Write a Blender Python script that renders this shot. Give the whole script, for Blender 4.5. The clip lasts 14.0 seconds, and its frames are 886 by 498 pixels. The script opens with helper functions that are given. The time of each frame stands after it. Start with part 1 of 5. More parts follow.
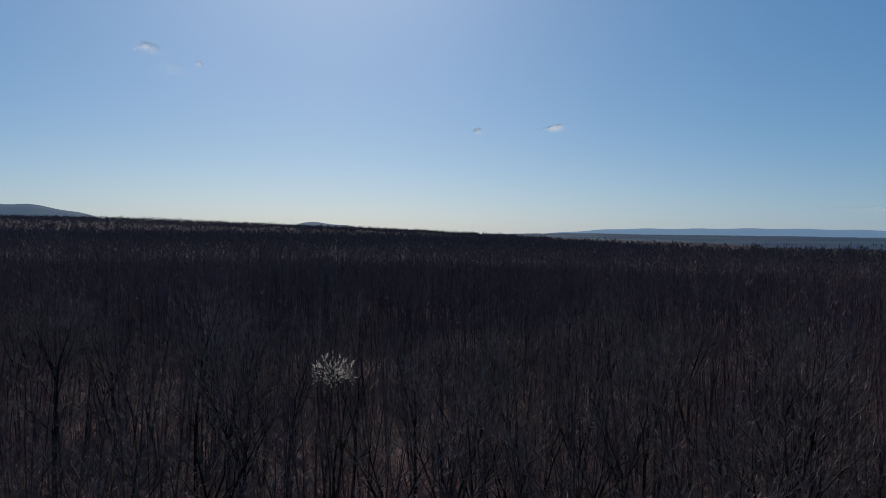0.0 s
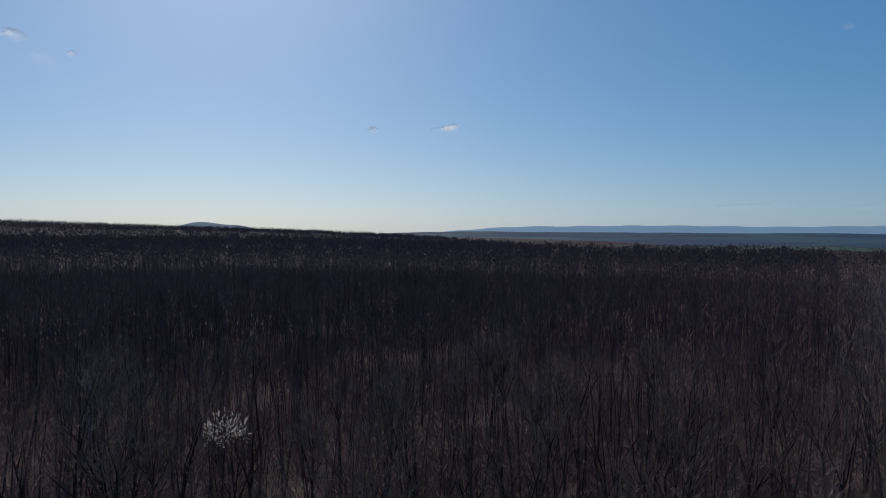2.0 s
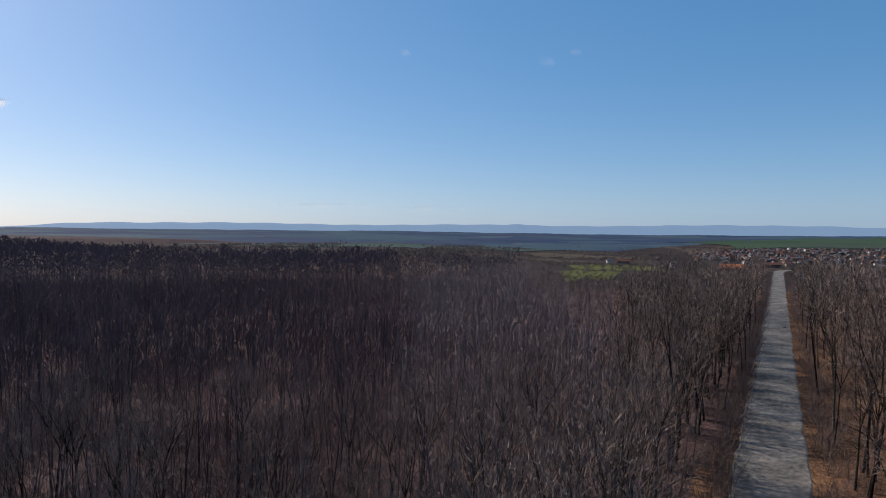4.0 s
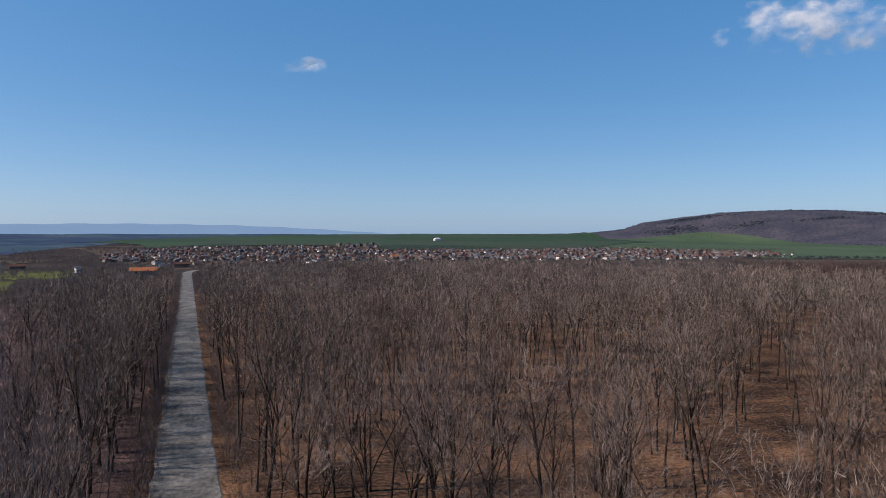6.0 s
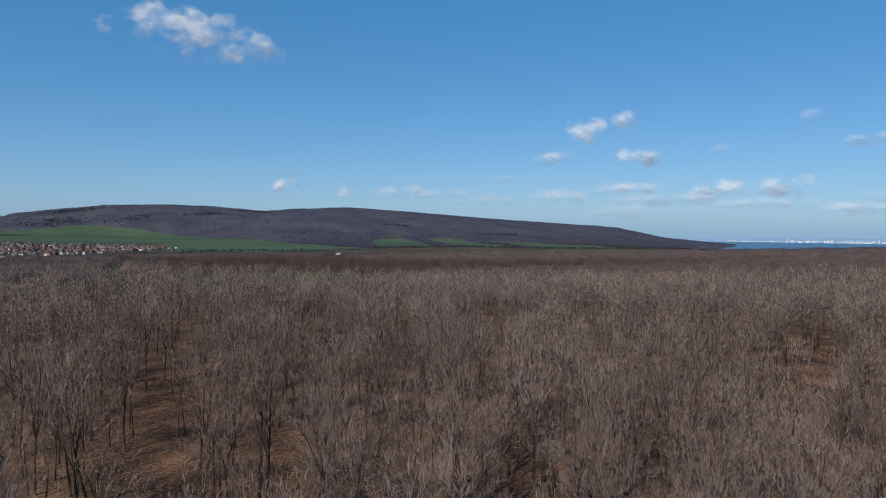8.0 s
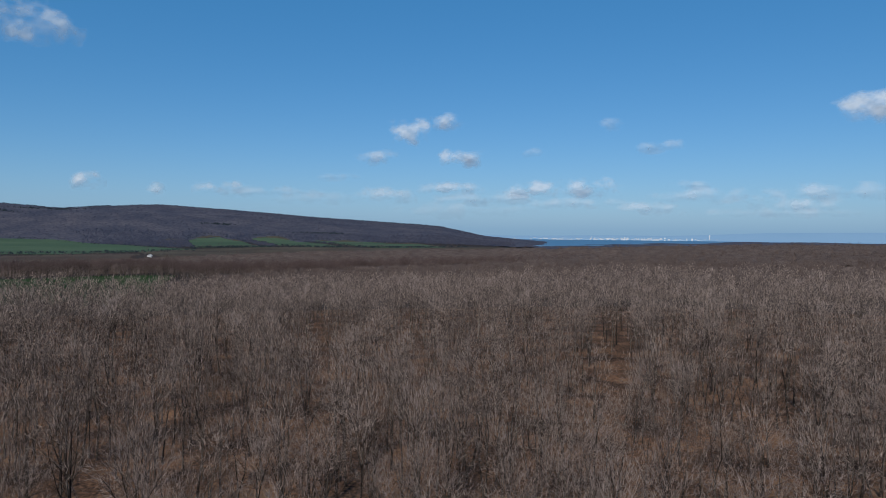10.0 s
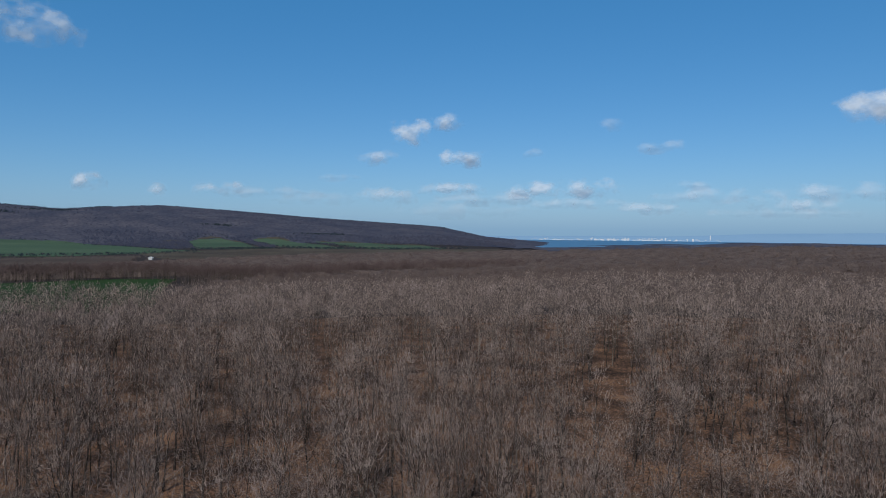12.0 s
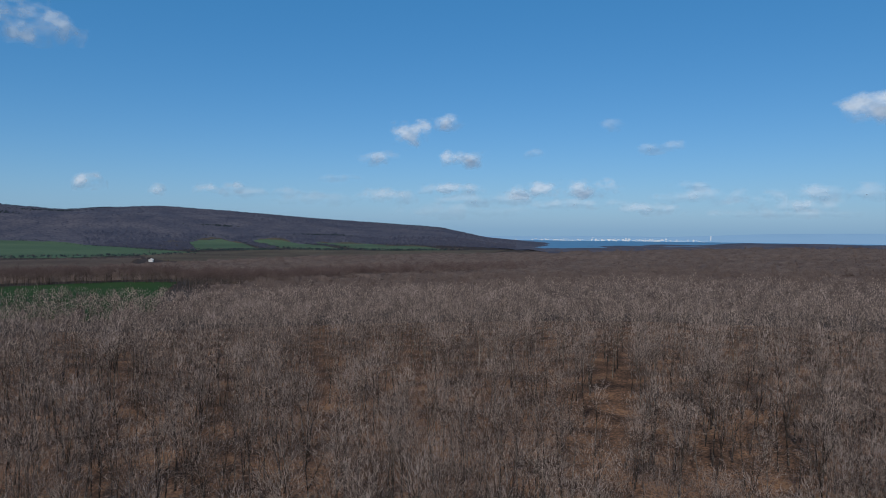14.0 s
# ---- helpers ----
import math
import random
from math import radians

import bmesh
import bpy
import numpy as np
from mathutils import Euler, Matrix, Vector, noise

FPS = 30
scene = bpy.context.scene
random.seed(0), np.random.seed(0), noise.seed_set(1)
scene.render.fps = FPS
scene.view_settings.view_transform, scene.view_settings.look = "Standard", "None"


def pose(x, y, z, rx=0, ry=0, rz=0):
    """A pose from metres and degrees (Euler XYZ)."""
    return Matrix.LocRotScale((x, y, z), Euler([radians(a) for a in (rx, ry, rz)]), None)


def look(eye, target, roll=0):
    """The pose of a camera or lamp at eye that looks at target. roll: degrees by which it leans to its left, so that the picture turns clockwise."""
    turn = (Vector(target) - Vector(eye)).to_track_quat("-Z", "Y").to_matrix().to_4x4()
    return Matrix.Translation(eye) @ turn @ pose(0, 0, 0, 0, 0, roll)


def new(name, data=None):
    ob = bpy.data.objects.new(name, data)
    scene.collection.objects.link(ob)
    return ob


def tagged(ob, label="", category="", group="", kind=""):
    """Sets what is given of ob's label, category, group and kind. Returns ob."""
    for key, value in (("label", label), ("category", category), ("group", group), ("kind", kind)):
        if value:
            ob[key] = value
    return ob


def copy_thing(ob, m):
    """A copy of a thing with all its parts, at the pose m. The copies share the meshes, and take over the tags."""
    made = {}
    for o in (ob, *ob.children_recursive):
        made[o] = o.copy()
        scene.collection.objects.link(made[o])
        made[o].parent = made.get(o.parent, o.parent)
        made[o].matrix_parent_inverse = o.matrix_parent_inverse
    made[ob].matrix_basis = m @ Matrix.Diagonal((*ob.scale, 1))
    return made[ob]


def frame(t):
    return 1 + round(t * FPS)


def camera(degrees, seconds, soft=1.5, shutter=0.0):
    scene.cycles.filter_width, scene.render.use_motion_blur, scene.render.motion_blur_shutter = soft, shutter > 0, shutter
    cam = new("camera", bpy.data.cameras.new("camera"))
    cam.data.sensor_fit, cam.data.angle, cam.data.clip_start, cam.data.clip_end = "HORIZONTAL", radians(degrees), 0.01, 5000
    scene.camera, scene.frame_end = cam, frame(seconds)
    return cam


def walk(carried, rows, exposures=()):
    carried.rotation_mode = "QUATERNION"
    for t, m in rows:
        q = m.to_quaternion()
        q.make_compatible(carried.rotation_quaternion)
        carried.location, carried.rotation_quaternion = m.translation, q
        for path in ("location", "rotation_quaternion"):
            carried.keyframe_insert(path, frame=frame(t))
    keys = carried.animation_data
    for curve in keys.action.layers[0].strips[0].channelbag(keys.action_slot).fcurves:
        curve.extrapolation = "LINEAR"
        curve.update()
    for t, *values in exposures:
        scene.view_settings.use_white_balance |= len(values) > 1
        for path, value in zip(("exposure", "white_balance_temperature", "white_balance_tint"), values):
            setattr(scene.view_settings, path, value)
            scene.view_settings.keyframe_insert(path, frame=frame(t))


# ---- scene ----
FOV = 66.25
# seconds, height over the road, heading, pitch, roll
WAY = (
    (0.0, 15.00, 68.90, -1.02, -0.92),
    (0.5, 15.64, 68.76, -1.04, -0.77),
    (1.0, 16.27, 66.64, -1.05, -0.71),
    (1.5, 16.91, 63.55, -1.03, -0.67),
    (2.0, 17.55, 60.18, -1.05, -0.38),
    (2.2, 17.80, 58.11, -1.07, -0.48),
    (2.9, 18.80, 48.25, -1.10, -0.40),
    (3.6, 19.80, 34.83, -1.10, -0.40),
    (4.3, 20.80, 20.07, -1.13, -0.34),
    (4.5, 21.11, 15.96, -1.14, -0.30),
    (5.0, 21.88, 3.97, -1.13, -0.23),
    (5.5, 22.65, -8.33, -1.10, -0.18),
    (6.0, 23.43, -20.68, -1.17, 0.12),
    (6.5, 24.20, -32.97, -1.35, 0.11),
    (7.0, 24.88, -44.56, -1.44, -0.2),
    (7.5, 25.56, -56.89, -1.53, -0.38),
    (8.0, 26.25, -69.35, -1.60, -0.52),
    (8.5, 26.93, -80.47, -1.60, -0.62),
    (8.7, 27.20, -82.65, -1.60, -0.62),
    (8.9, 27.47, -83.40, -1.61, -0.58),
    (9.2, 27.87, -83.90, -1.64, -0.47),
    (10.0, 28.93, -83.96, -1.64, -0.47),
    (11.0, 30.40, -83.96, -1.64, -0.47),
    (11.5, 31.40, -83.94, -1.64, -0.47),
    (12.0, 32.30, -83.90, -1.64, -0.47),
    (12.5, 33.10, -83.90, -1.64, -0.47),
    (13.0, 33.80, -83.90, -1.64, -0.47),
    (13.5, 34.50, -83.87, -1.64, -0.47),
    (14.0, 35.10, -83.86, -1.64, -0.47),
)

cam = camera(FOV, 14.0, soft=0.9)
walk(cam, [(t, pose(0, 0, h, 90 + p, r, a)) for t, h, a, p, r in WAY],
     exposures=((0, -0.2, 6380, 8), (2.2, -0.1, 6400, 9), (4.3, 0.46, 6950, 18), (5.5, 0.48, 6900, 19), (6.5, 0.5, 6600, 16), (8.0, 0.3, 6300, 10), (11.0, 0.1, 5950, 7), (14.0, 0.1, 5950, 7)))

# ---- light ----
SUN_AZ, SUN_EL = 79.0, 37.0      # degrees left of the road's direction, degrees over the horizon
world = bpy.data.worlds.new("sky")
scene.world = world
world.use_nodes = True
wt = world.node_tree
sky = wt.nodes.new("ShaderNodeTexSky")
sky.sky_type = 'NISHITA'
sky.sun_disc = False
sky.sun_elevation, sky.sun_rotation = radians(SUN_EL), radians(-SUN_AZ)
sky.altitude, sky.air_density, sky.dust_density, sky.ozone_density = 900, 1.0, 2.2, 5.0
wt.nodes["Background"].inputs["Strength"].default_value = 0.0504
tone = wt.nodes.new("ShaderNodeHueSaturation")
tone.inputs["Saturation"].default_value = 1.1
wt.links.new(sky.outputs[0], tone.inputs["Color"])
wt.links.new(tone.outputs[0], wt.nodes["Background"].inputs["Color"])
air = wt.nodes.new("ShaderNodeBackground")      # evenly scattered light of the hazy air
air.inputs["Color"].default_value, air.inputs["Strength"].default_value = (0.05, 0.47, 1.0, 1), 0.196
both = wt.nodes.new("ShaderNodeAddShader")
wt.links.new(wt.nodes["Background"].outputs[0], both.inputs[0])
wt.links.new(air.outputs[0], both.inputs[1])
# the pale haze that lies all round along the horizon
where, up_axis, level, fall = (wt.nodes.new(k) for k in ("ShaderNodeTexCoord", "ShaderNodeSeparateXYZ", "ShaderNodeMath", "ShaderNodeMath"))
level.operation, fall.operation = 'SUBTRACT', 'POWER'
level.use_clamp = True
level.inputs[0].default_value, fall.inputs[1].default_value = 1.0, 11.0
wt.links.new(where.outputs["Generated"], up_axis.inputs[0])
wt.links.new(up_axis.outputs["Z"], level.inputs[1])
wt.links.new(level.outputs[0], fall.inputs[0])
haze, dim, rest = wt.nodes.new("ShaderNodeBackground"), wt.nodes.new("ShaderNodeMath"), wt.nodes.new("ShaderNodeAddShader")
dim.operation = 'MULTIPLY'
dim.inputs[1].default_value = 0.122
haze.inputs["Color"].default_value = (0.8, 0.9, 1.0, 1)
wt.links.new(fall.outputs[0], dim.inputs[0])
wt.links.new(dim.outputs[0], haze.inputs["Strength"])
wt.links.new(both.outputs[0], rest.inputs[0])
wt.links.new(haze.outputs[0], rest.inputs[1])
wt.links.new(rest.outputs[0], wt.nodes["World Output"].inputs["Surface"])
sun = new("sun", bpy.data.lights.new("sun", 'SUN'))
sun.data.energy, sun.data.angle, sun.data.color = 5.0, radians(0.53), (1.0, 0.91, 0.79)
sun.matrix_world = look((-math.sin(radians(SUN_AZ)) * 100, math.cos(radians(SUN_AZ)) * 100, 100 * math.tan(radians(SUN_EL))), (0, 0, 0))


# ---- materials ----
def material(name, colours, scale=1.0, rough=0.9, bump=0.0, bump_scale=20.0, stretch=(1, 1, 1), random_mix=0.0, glow=None, spread=0.18, detail=6.0, fine=None, blend=0.35, thin=0.0):
    """Noise-mottled surface: colours are blended by two scales of noise; glow is (colour, strength) of air haze painted
    on as emission.
    """
    m = bpy.data.materials.new(name)
    m.use_nodes = True
    t = m.node_tree
    n, l = t.nodes, t.links
    b = n["Principled BSDF"]
    b.inputs["Roughness"].default_value = rough
    b.inputs["Specular IOR Level"].default_value = 0.03 if rough >= 0.9 else 0.25
    geo = n.new("ShaderNodeNewGeometry")
    mp = n.new("ShaderNodeMapping")
    mp.inputs["Scale"].default_value = stretch
    l.new(geo.outputs["Position"], mp.inputs["Vector"])
    a = n.new("ShaderNodeTexNoise")
    a.inputs["Scale"].default_value, a.inputs["Detail"].default_value = scale, detail
    c = n.new("ShaderNodeTexNoise")
    c.inputs["Scale"].default_value, c.inputs["Detail"].default_value = fine or scale * 9, 4
    l.new(mp.outputs[0], a.inputs["Vector"])
    l.new(mp.outputs[0], c.inputs["Vector"])
    mix = n.new("ShaderNodeMix")
    mix.inputs[0].default_value = blend
    l.new(a.outputs[0], mix.inputs[2])
    l.new(c.outputs[0], mix.inputs[3])
    value = mix.outputs[0]
    if random_mix:
        info = n.new("ShaderNodeObjectInfo")
        isl = n.new("ShaderNodeMath")
        isl.operation = 'ADD'
        l.new(info.outputs["Random"], isl.inputs[0])
        l.new(geo.outputs["Random Per Island"], isl.inputs[1])
        half = n.new("ShaderNodeMath")
        half.operation = 'FRACT'
        l.new(isl.outputs[0], half.inputs[0])
        m2 = n.new("ShaderNodeMix")
        m2.inputs[0].default_value = random_mix
        l.new(value, m2.inputs[2])
        l.new(half.outputs[0], m2.inputs[3])
        value = m2.outputs[0]
    ramp = n.new("ShaderNodeValToRGB")
    els = ramp.color_ramp.elements
    lo, hi = 0.5 - spread, 0.5 + spread
    if random_mix > 0.3:
        lo, hi = 0.1, 0.9
    for i, col in enumerate(colours):
        pos = lo + (hi - lo) * i / max(1, len(colours) - 1)
        e = els[i] if i < 2 else els.new(pos)
        e.position, e.color = pos, (*col, 1)
    l.new(value, ramp.inputs[0])
    l.new(ramp.outputs[0], b.inputs["Base Color"])
    if bump:
        d = n.new("ShaderNodeTexNoise")
        d.inputs["Scale"].default_value, d.inputs["Detail"].default_value = bump_scale, 5
        l.new(geo.outputs["Position"], d.inputs["Vector"])
        bm_ = n.new("ShaderNodeBump")
        bm_.inputs["Strength"].default_value, bm_.inputs["Distance"].default_value = 0.8, bump
        l.new(d.outputs[0], bm_.inputs["Height"])
        l.new(bm_.outputs[0], b.inputs["Normal"])
    if thin:                                 # round twigs also catch light that comes from behind and beside
        tl, mx = n.new("ShaderNodeBsdfTranslucent"), n.new("ShaderNodeMixShader")
        mx.inputs[0].default_value = thin
        l.new(ramp.outputs[0], tl.inputs[0])
        l.new(b.outputs[0], mx.inputs[1])
        l.new(tl.outputs[0], mx.inputs[2])
        l.new(mx.outputs[0], n["Material Output"].inputs["Surface"])
    # air haze painted on: the surface itself gives off the haze colour
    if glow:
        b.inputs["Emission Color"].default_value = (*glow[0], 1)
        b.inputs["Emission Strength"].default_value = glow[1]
    return m


def mosaic(name, colours, cell, fine, glow, stretch=(1, 1, 1)):
    """Land parcelled into fields and woods: each parcel has one of the colours, mottled by noise; glow paints air haze
    on it.
    """
    m = material(name, colours, fine, glow=glow)
    n, l = m.node_tree.nodes, m.node_tree.links
    ramp = next(q for q in n if q.type == 'VALTORGB')
    geo = next(q for q in n if q.type == 'NEW_GEOMETRY')
    mp, warp, wob, vo, mix = (n.new("ShaderNode" + q) for q in ("Mapping", "TexNoise", "VectorMath", "TexVoronoi", "Mix"))
    mp.inputs["Scale"].default_value = stretch
    warp.inputs["Scale"].default_value, warp.inputs["Detail"].default_value = 0.008, 3
    wob.operation = 'MULTIPLY_ADD'
    wob.inputs[1].default_value = (90, 90, 0)
    vo.inputs["Scale"].default_value = 1 / cell
    mix.inputs[0].default_value = 0.72
    old = ramp.inputs[0].links[0].from_socket
    l.new(geo.outputs["Position"], mp.inputs["Vector"])
    l.new(geo.outputs["Position"], warp.inputs["Vector"])
    l.new(warp.outputs["Color"], wob.inputs[0])
    l.new(mp.outputs[0], wob.inputs[2])
    l.new(wob.outputs[0], vo.inputs["Vector"])
    l.new(old, mix.inputs[2])
    l.new(vo.outputs["Color"], mix.inputs[3])
    l.new(mix.outputs[0], ramp.inputs[0])
    for i, e in enumerate(ramp.color_ramp.elements):
        e.position = 0.14 + 0.72 * i / max(1, len(colours) - 1)
    return m


BARK = material("bark", [(0.01, 0.0075, 0.006), (0.024, 0.018, 0.015), (0.1, 0.082, 0.071)], 1.1, bump=0.02, bump_scale=25, stretch=(1, 1, 0.25))
# stem and twig colours with the shade of the backlit woods painted in
STEM = material("shade_toned_stems", [(0.03, 0.021, 0.021), (0.059, 0.042, 0.041), (0.09, 0.066, 0.064)], 0.3, random_mix=0.1, fine=1.0)
SHADE_TWIG = material("shaded_reddish_twigs", [(0.081, 0.052, 0.055), (0.127, 0.083, 0.087), (0.175, 0.12, 0.122)], 0.1, random_mix=0.06, fine=0.6)
TWIG = material("twigs", [(0.05, 0.037, 0.033), (0.138, 0.106, 0.095), (0.25, 0.198, 0.178)], 0.16, random_mix=0.25, fine=1.0, thin=0.03)
FOREST_TWIG = material("forest_twigs", [(0.038, 0.029, 0.026), (0.126, 0.098, 0.087), (0.225, 0.18, 0.16)], 0.15, random_mix=0.25, fine=0.03, blend=0.3, spread=0.13, detail=2.0, thin=0.03)
FAR_TWIG = material("far_twigs", [(0.045, 0.032, 0.028), (0.072, 0.053, 0.046), (0.1, 0.076, 0.066)], 0.05, random_mix=0.1, fine=0.02)
# lightened copies of stems and twigs: brighter light near the road painted in
LIT_STEM = material("lit_stems", [(0.06, 0.046, 0.045), (0.105, 0.081, 0.078), (0.15, 0.118, 0.112)], 0.3, random_mix=0.1, fine=1.0)
LIT_TWIG = material("lit_purplish_twigs", [(0.12, 0.089, 0.091), (0.185, 0.14, 0.141), (0.25, 0.195, 0.19)], 0.1, random_mix=0.15, fine=0.6)
# far crowns: backlit shade painted into the colour, air haze into the emission
SHADE_CROWN = material("shaded_crowns", [(0.026, 0.018, 0.018), (0.042, 0.03, 0.03), (0.062, 0.045, 0.044)], 0.05, random_mix=0.1, fine=0.02, glow=((0.26, 0.27, 0.5), 0.022))
BLOSSOM = material("blossom", [(0.3, 0.285, 0.25), (0.5, 0.48, 0.44)], 2.0, random_mix=0.4)
thin = BLOSSOM.node_tree.nodes.new("ShaderNodeBsdfTranslucent")      # petals let the light through
thin.inputs[0].default_value = (0.42, 0.4, 0.36, 1)
half_ = BLOSSOM.node_tree.nodes.new("ShaderNodeMixShader")
BLOSSOM.node_tree.links.new(BLOSSOM.node_tree.nodes["Principled BSDF"].outputs[0], half_.inputs[1])
BLOSSOM.node_tree.links.new(thin.outputs[0], half_.inputs[2])
BLOSSOM.node_tree.links.new(half_.outputs[0], BLOSSOM.node_tree.nodes["Material Output"].inputs["Surface"])
CANOPY = material("far_canopy", [(0.044, 0.032, 0.028), (0.064, 0.0475, 0.042), (0.084, 0.0635, 0.056), (0.104, 0.08, 0.07)], 0.1, bump=0.5, bump_scale=1.1, fine=1.3, blend=0.6, spread=0.13)
LITTER = material("leaf_litter", [(0.018, 0.012, 0.0095), (0.05, 0.03, 0.0205), (0.1, 0.056, 0.035), (0.17, 0.094, 0.053)], 0.12, bump=0.14, bump_scale=5.0, fine=2.2, spread=0.13, blend=0.5)
# darker copy of the leaf litter, with the woods' shade put into its colour
SHADE_LITTER = material("shaded_litter", [(0.016, 0.011, 0.011), (0.036, 0.0235, 0.0225), (0.062, 0.039, 0.037), (0.11, 0.072, 0.067)], 0.12, bump=0.14, bump_scale=5.0, fine=2.2, spread=0.13, blend=0.5)
ASPHALT = material("worn_asphalt", [(0.034, 0.033, 0.031), (0.075, 0.072, 0.068), (0.12, 0.115, 0.108), (0.18, 0.172, 0.16)], 0.3, rough=0.85, bump=0.01, bump_scale=60, fine=2.2, stretch=(1, 0.6, 1), spread=0.15, blend=0.45)
GREEN = material("winter_wheat", [(0.011, 0.026, 0.008), (0.016, 0.035, 0.011), (0.026, 0.044, 0.016)], 0.006, fine=0.08, stretch=(1, 0.3, 1))
FOREST_BARK = material("forest_bark", [(0.015, 0.012, 0.01), (0.038, 0.03, 0.025), (0.12, 0.1, 0.084)], 0.2, random_mix=0.3, fine=1.0)
MEADOW = material("meadow_grass", [(0.034, 0.04, 0.016), (0.062, 0.07, 0.022), (0.085, 0.09, 0.032)], 0.03, fine=0.3)
BROWN = material("dry_field", [(0.034, 0.026, 0.022), (0.056, 0.043, 0.036), (0.078, 0.062, 0.05)], 0.008, fine=0.1)
# woods of the hill, the air haze before them painted on as blue emission
HILL = material("hazed_slope_woods", [(0.012, 0.0105, 0.011), (0.024, 0.0195, 0.0195), (0.036, 0.029, 0.0275), (0.052, 0.042, 0.039)], 0.009, fine=0.1, bump=1.5, bump_scale=0.1, glow=((0.24, 0.34, 0.64), 0.07), spread=0.12, blend=0.55)
# field green with a haze glow painted over it
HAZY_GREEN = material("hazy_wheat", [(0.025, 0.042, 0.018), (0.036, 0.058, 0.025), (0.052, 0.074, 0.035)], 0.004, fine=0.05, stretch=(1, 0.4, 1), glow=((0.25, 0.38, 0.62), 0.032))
# plain and wheat land: bluish air haze painted into colours and emission
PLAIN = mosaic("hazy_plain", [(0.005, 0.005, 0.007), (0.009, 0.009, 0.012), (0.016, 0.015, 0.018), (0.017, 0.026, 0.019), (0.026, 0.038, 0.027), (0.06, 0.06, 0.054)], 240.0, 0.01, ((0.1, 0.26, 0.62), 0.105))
WHEAT = mosaic("hazed_wheat_land", [(0.01, 0.018, 0.011), (0.016, 0.033, 0.013), (0.024, 0.048, 0.019), (0.026, 0.04, 0.021), (0.031, 0.032, 0.025)], 420.0, 0.01, ((0.25, 0.38, 0.62), 0.026))
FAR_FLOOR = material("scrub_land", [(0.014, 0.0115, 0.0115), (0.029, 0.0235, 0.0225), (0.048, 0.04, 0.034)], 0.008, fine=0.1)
# green of the plain, dulled by haze painted on as emission
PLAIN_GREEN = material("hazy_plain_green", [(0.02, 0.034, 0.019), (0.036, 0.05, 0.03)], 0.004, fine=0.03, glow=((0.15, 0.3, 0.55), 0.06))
DRY = material("dry_grassland", [(0.034, 0.028, 0.023), (0.054, 0.045, 0.035), (0.07, 0.06, 0.045)], 0.01, fine=0.15)
# blue air haze painted into base colour and emission of ridges and shore
FAR = material("hazed_ridge", [(0.016, 0.024, 0.03), (0.026, 0.034, 0.04)], 0.003, glow=((0.27, 0.47, 0.76), 0.42))
FAR_PALE = material("hazed_shore", [(0.016, 0.024, 0.03), (0.026, 0.034, 0.04)], 0.003, glow=((0.37, 0.6, 0.9), 0.47))
FAR_DARK = material("hazed_hill", [(0.012, 0.018, 0.024), (0.02, 0.026, 0.032)], 0.004, glow=((0.25, 0.42, 0.72), 0.18))
# water and city glow bluish: distance haze painted on as emission
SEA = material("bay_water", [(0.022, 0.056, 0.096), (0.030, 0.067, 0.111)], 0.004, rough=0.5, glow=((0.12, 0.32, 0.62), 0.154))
CITY = material("hazed_pale_render", [(0.266, 0.266, 0.266), (0.377, 0.373, 0.364)], 0.03, random_mix=0.5, glow=((0.4, 0.55, 0.8), 0.140))


# ---- helpers for building ----
def mesh_from(name, verts, tris, mats, index=None, quads=None, flat=True):
    """One mesh out of numpy arrays of corners and triangles (and quads)."""
    me = bpy.data.meshes.new(name)
    verts = np.asarray(verts, np.float32)
    tris = np.asarray(tris, np.int32).reshape(-1, 3)
    quads = np.zeros((0, 4), np.int32) if quads is None else np.asarray(quads, np.int32).reshape(-1, 4)
    me.vertices.add(len(verts))
    me.vertices.foreach_set("co", verts.ravel())
    me.loops.add(tris.size + quads.size)
    me.loops.foreach_set("vertex_index", np.concatenate([tris.ravel(), quads.ravel()]))
    me.polygons.add(len(tris) + len(quads))
    me.polygons.foreach_set("loop_start", np.concatenate([np.arange(len(tris)) * 3, tris.size + np.arange(len(quads)) * 4]).astype(np.int32))
    for m in mats:
        me.materials.append(m)
    if index is not None:
        me.polygons.foreach_set("material_index", np.asarray(index, np.int32))
    me.update(calc_edges=True)
    me.validate()
    if flat:
        me.shade_flat()
    return me


def part(name, bm, mat, parent, label=""):
    me = bpy.data.meshes.new(name)
    bm.to_mesh(me)
    bm.free()
    me.materials.append(mat)
    ob = new(name, me)
    ob.parent = parent
    return tagged(ob, label)


def ss(v):
    v = np.clip(v, 0, 1)
    return v * v * (3 - 2 * v)


def polar(az, r):
    """Place on the ground from degrees left of the road and metres."""
    a = np.radians(az)
    return -np.sin(a) * r, np.cos(a) * r


DROP_AZ = [-180, -120, -100, -85, -60, -40, -10, 15, 30, 180]
DROP_Z = [0, -2, -6, -13, -18, -19, -18, -13, 0, 0]


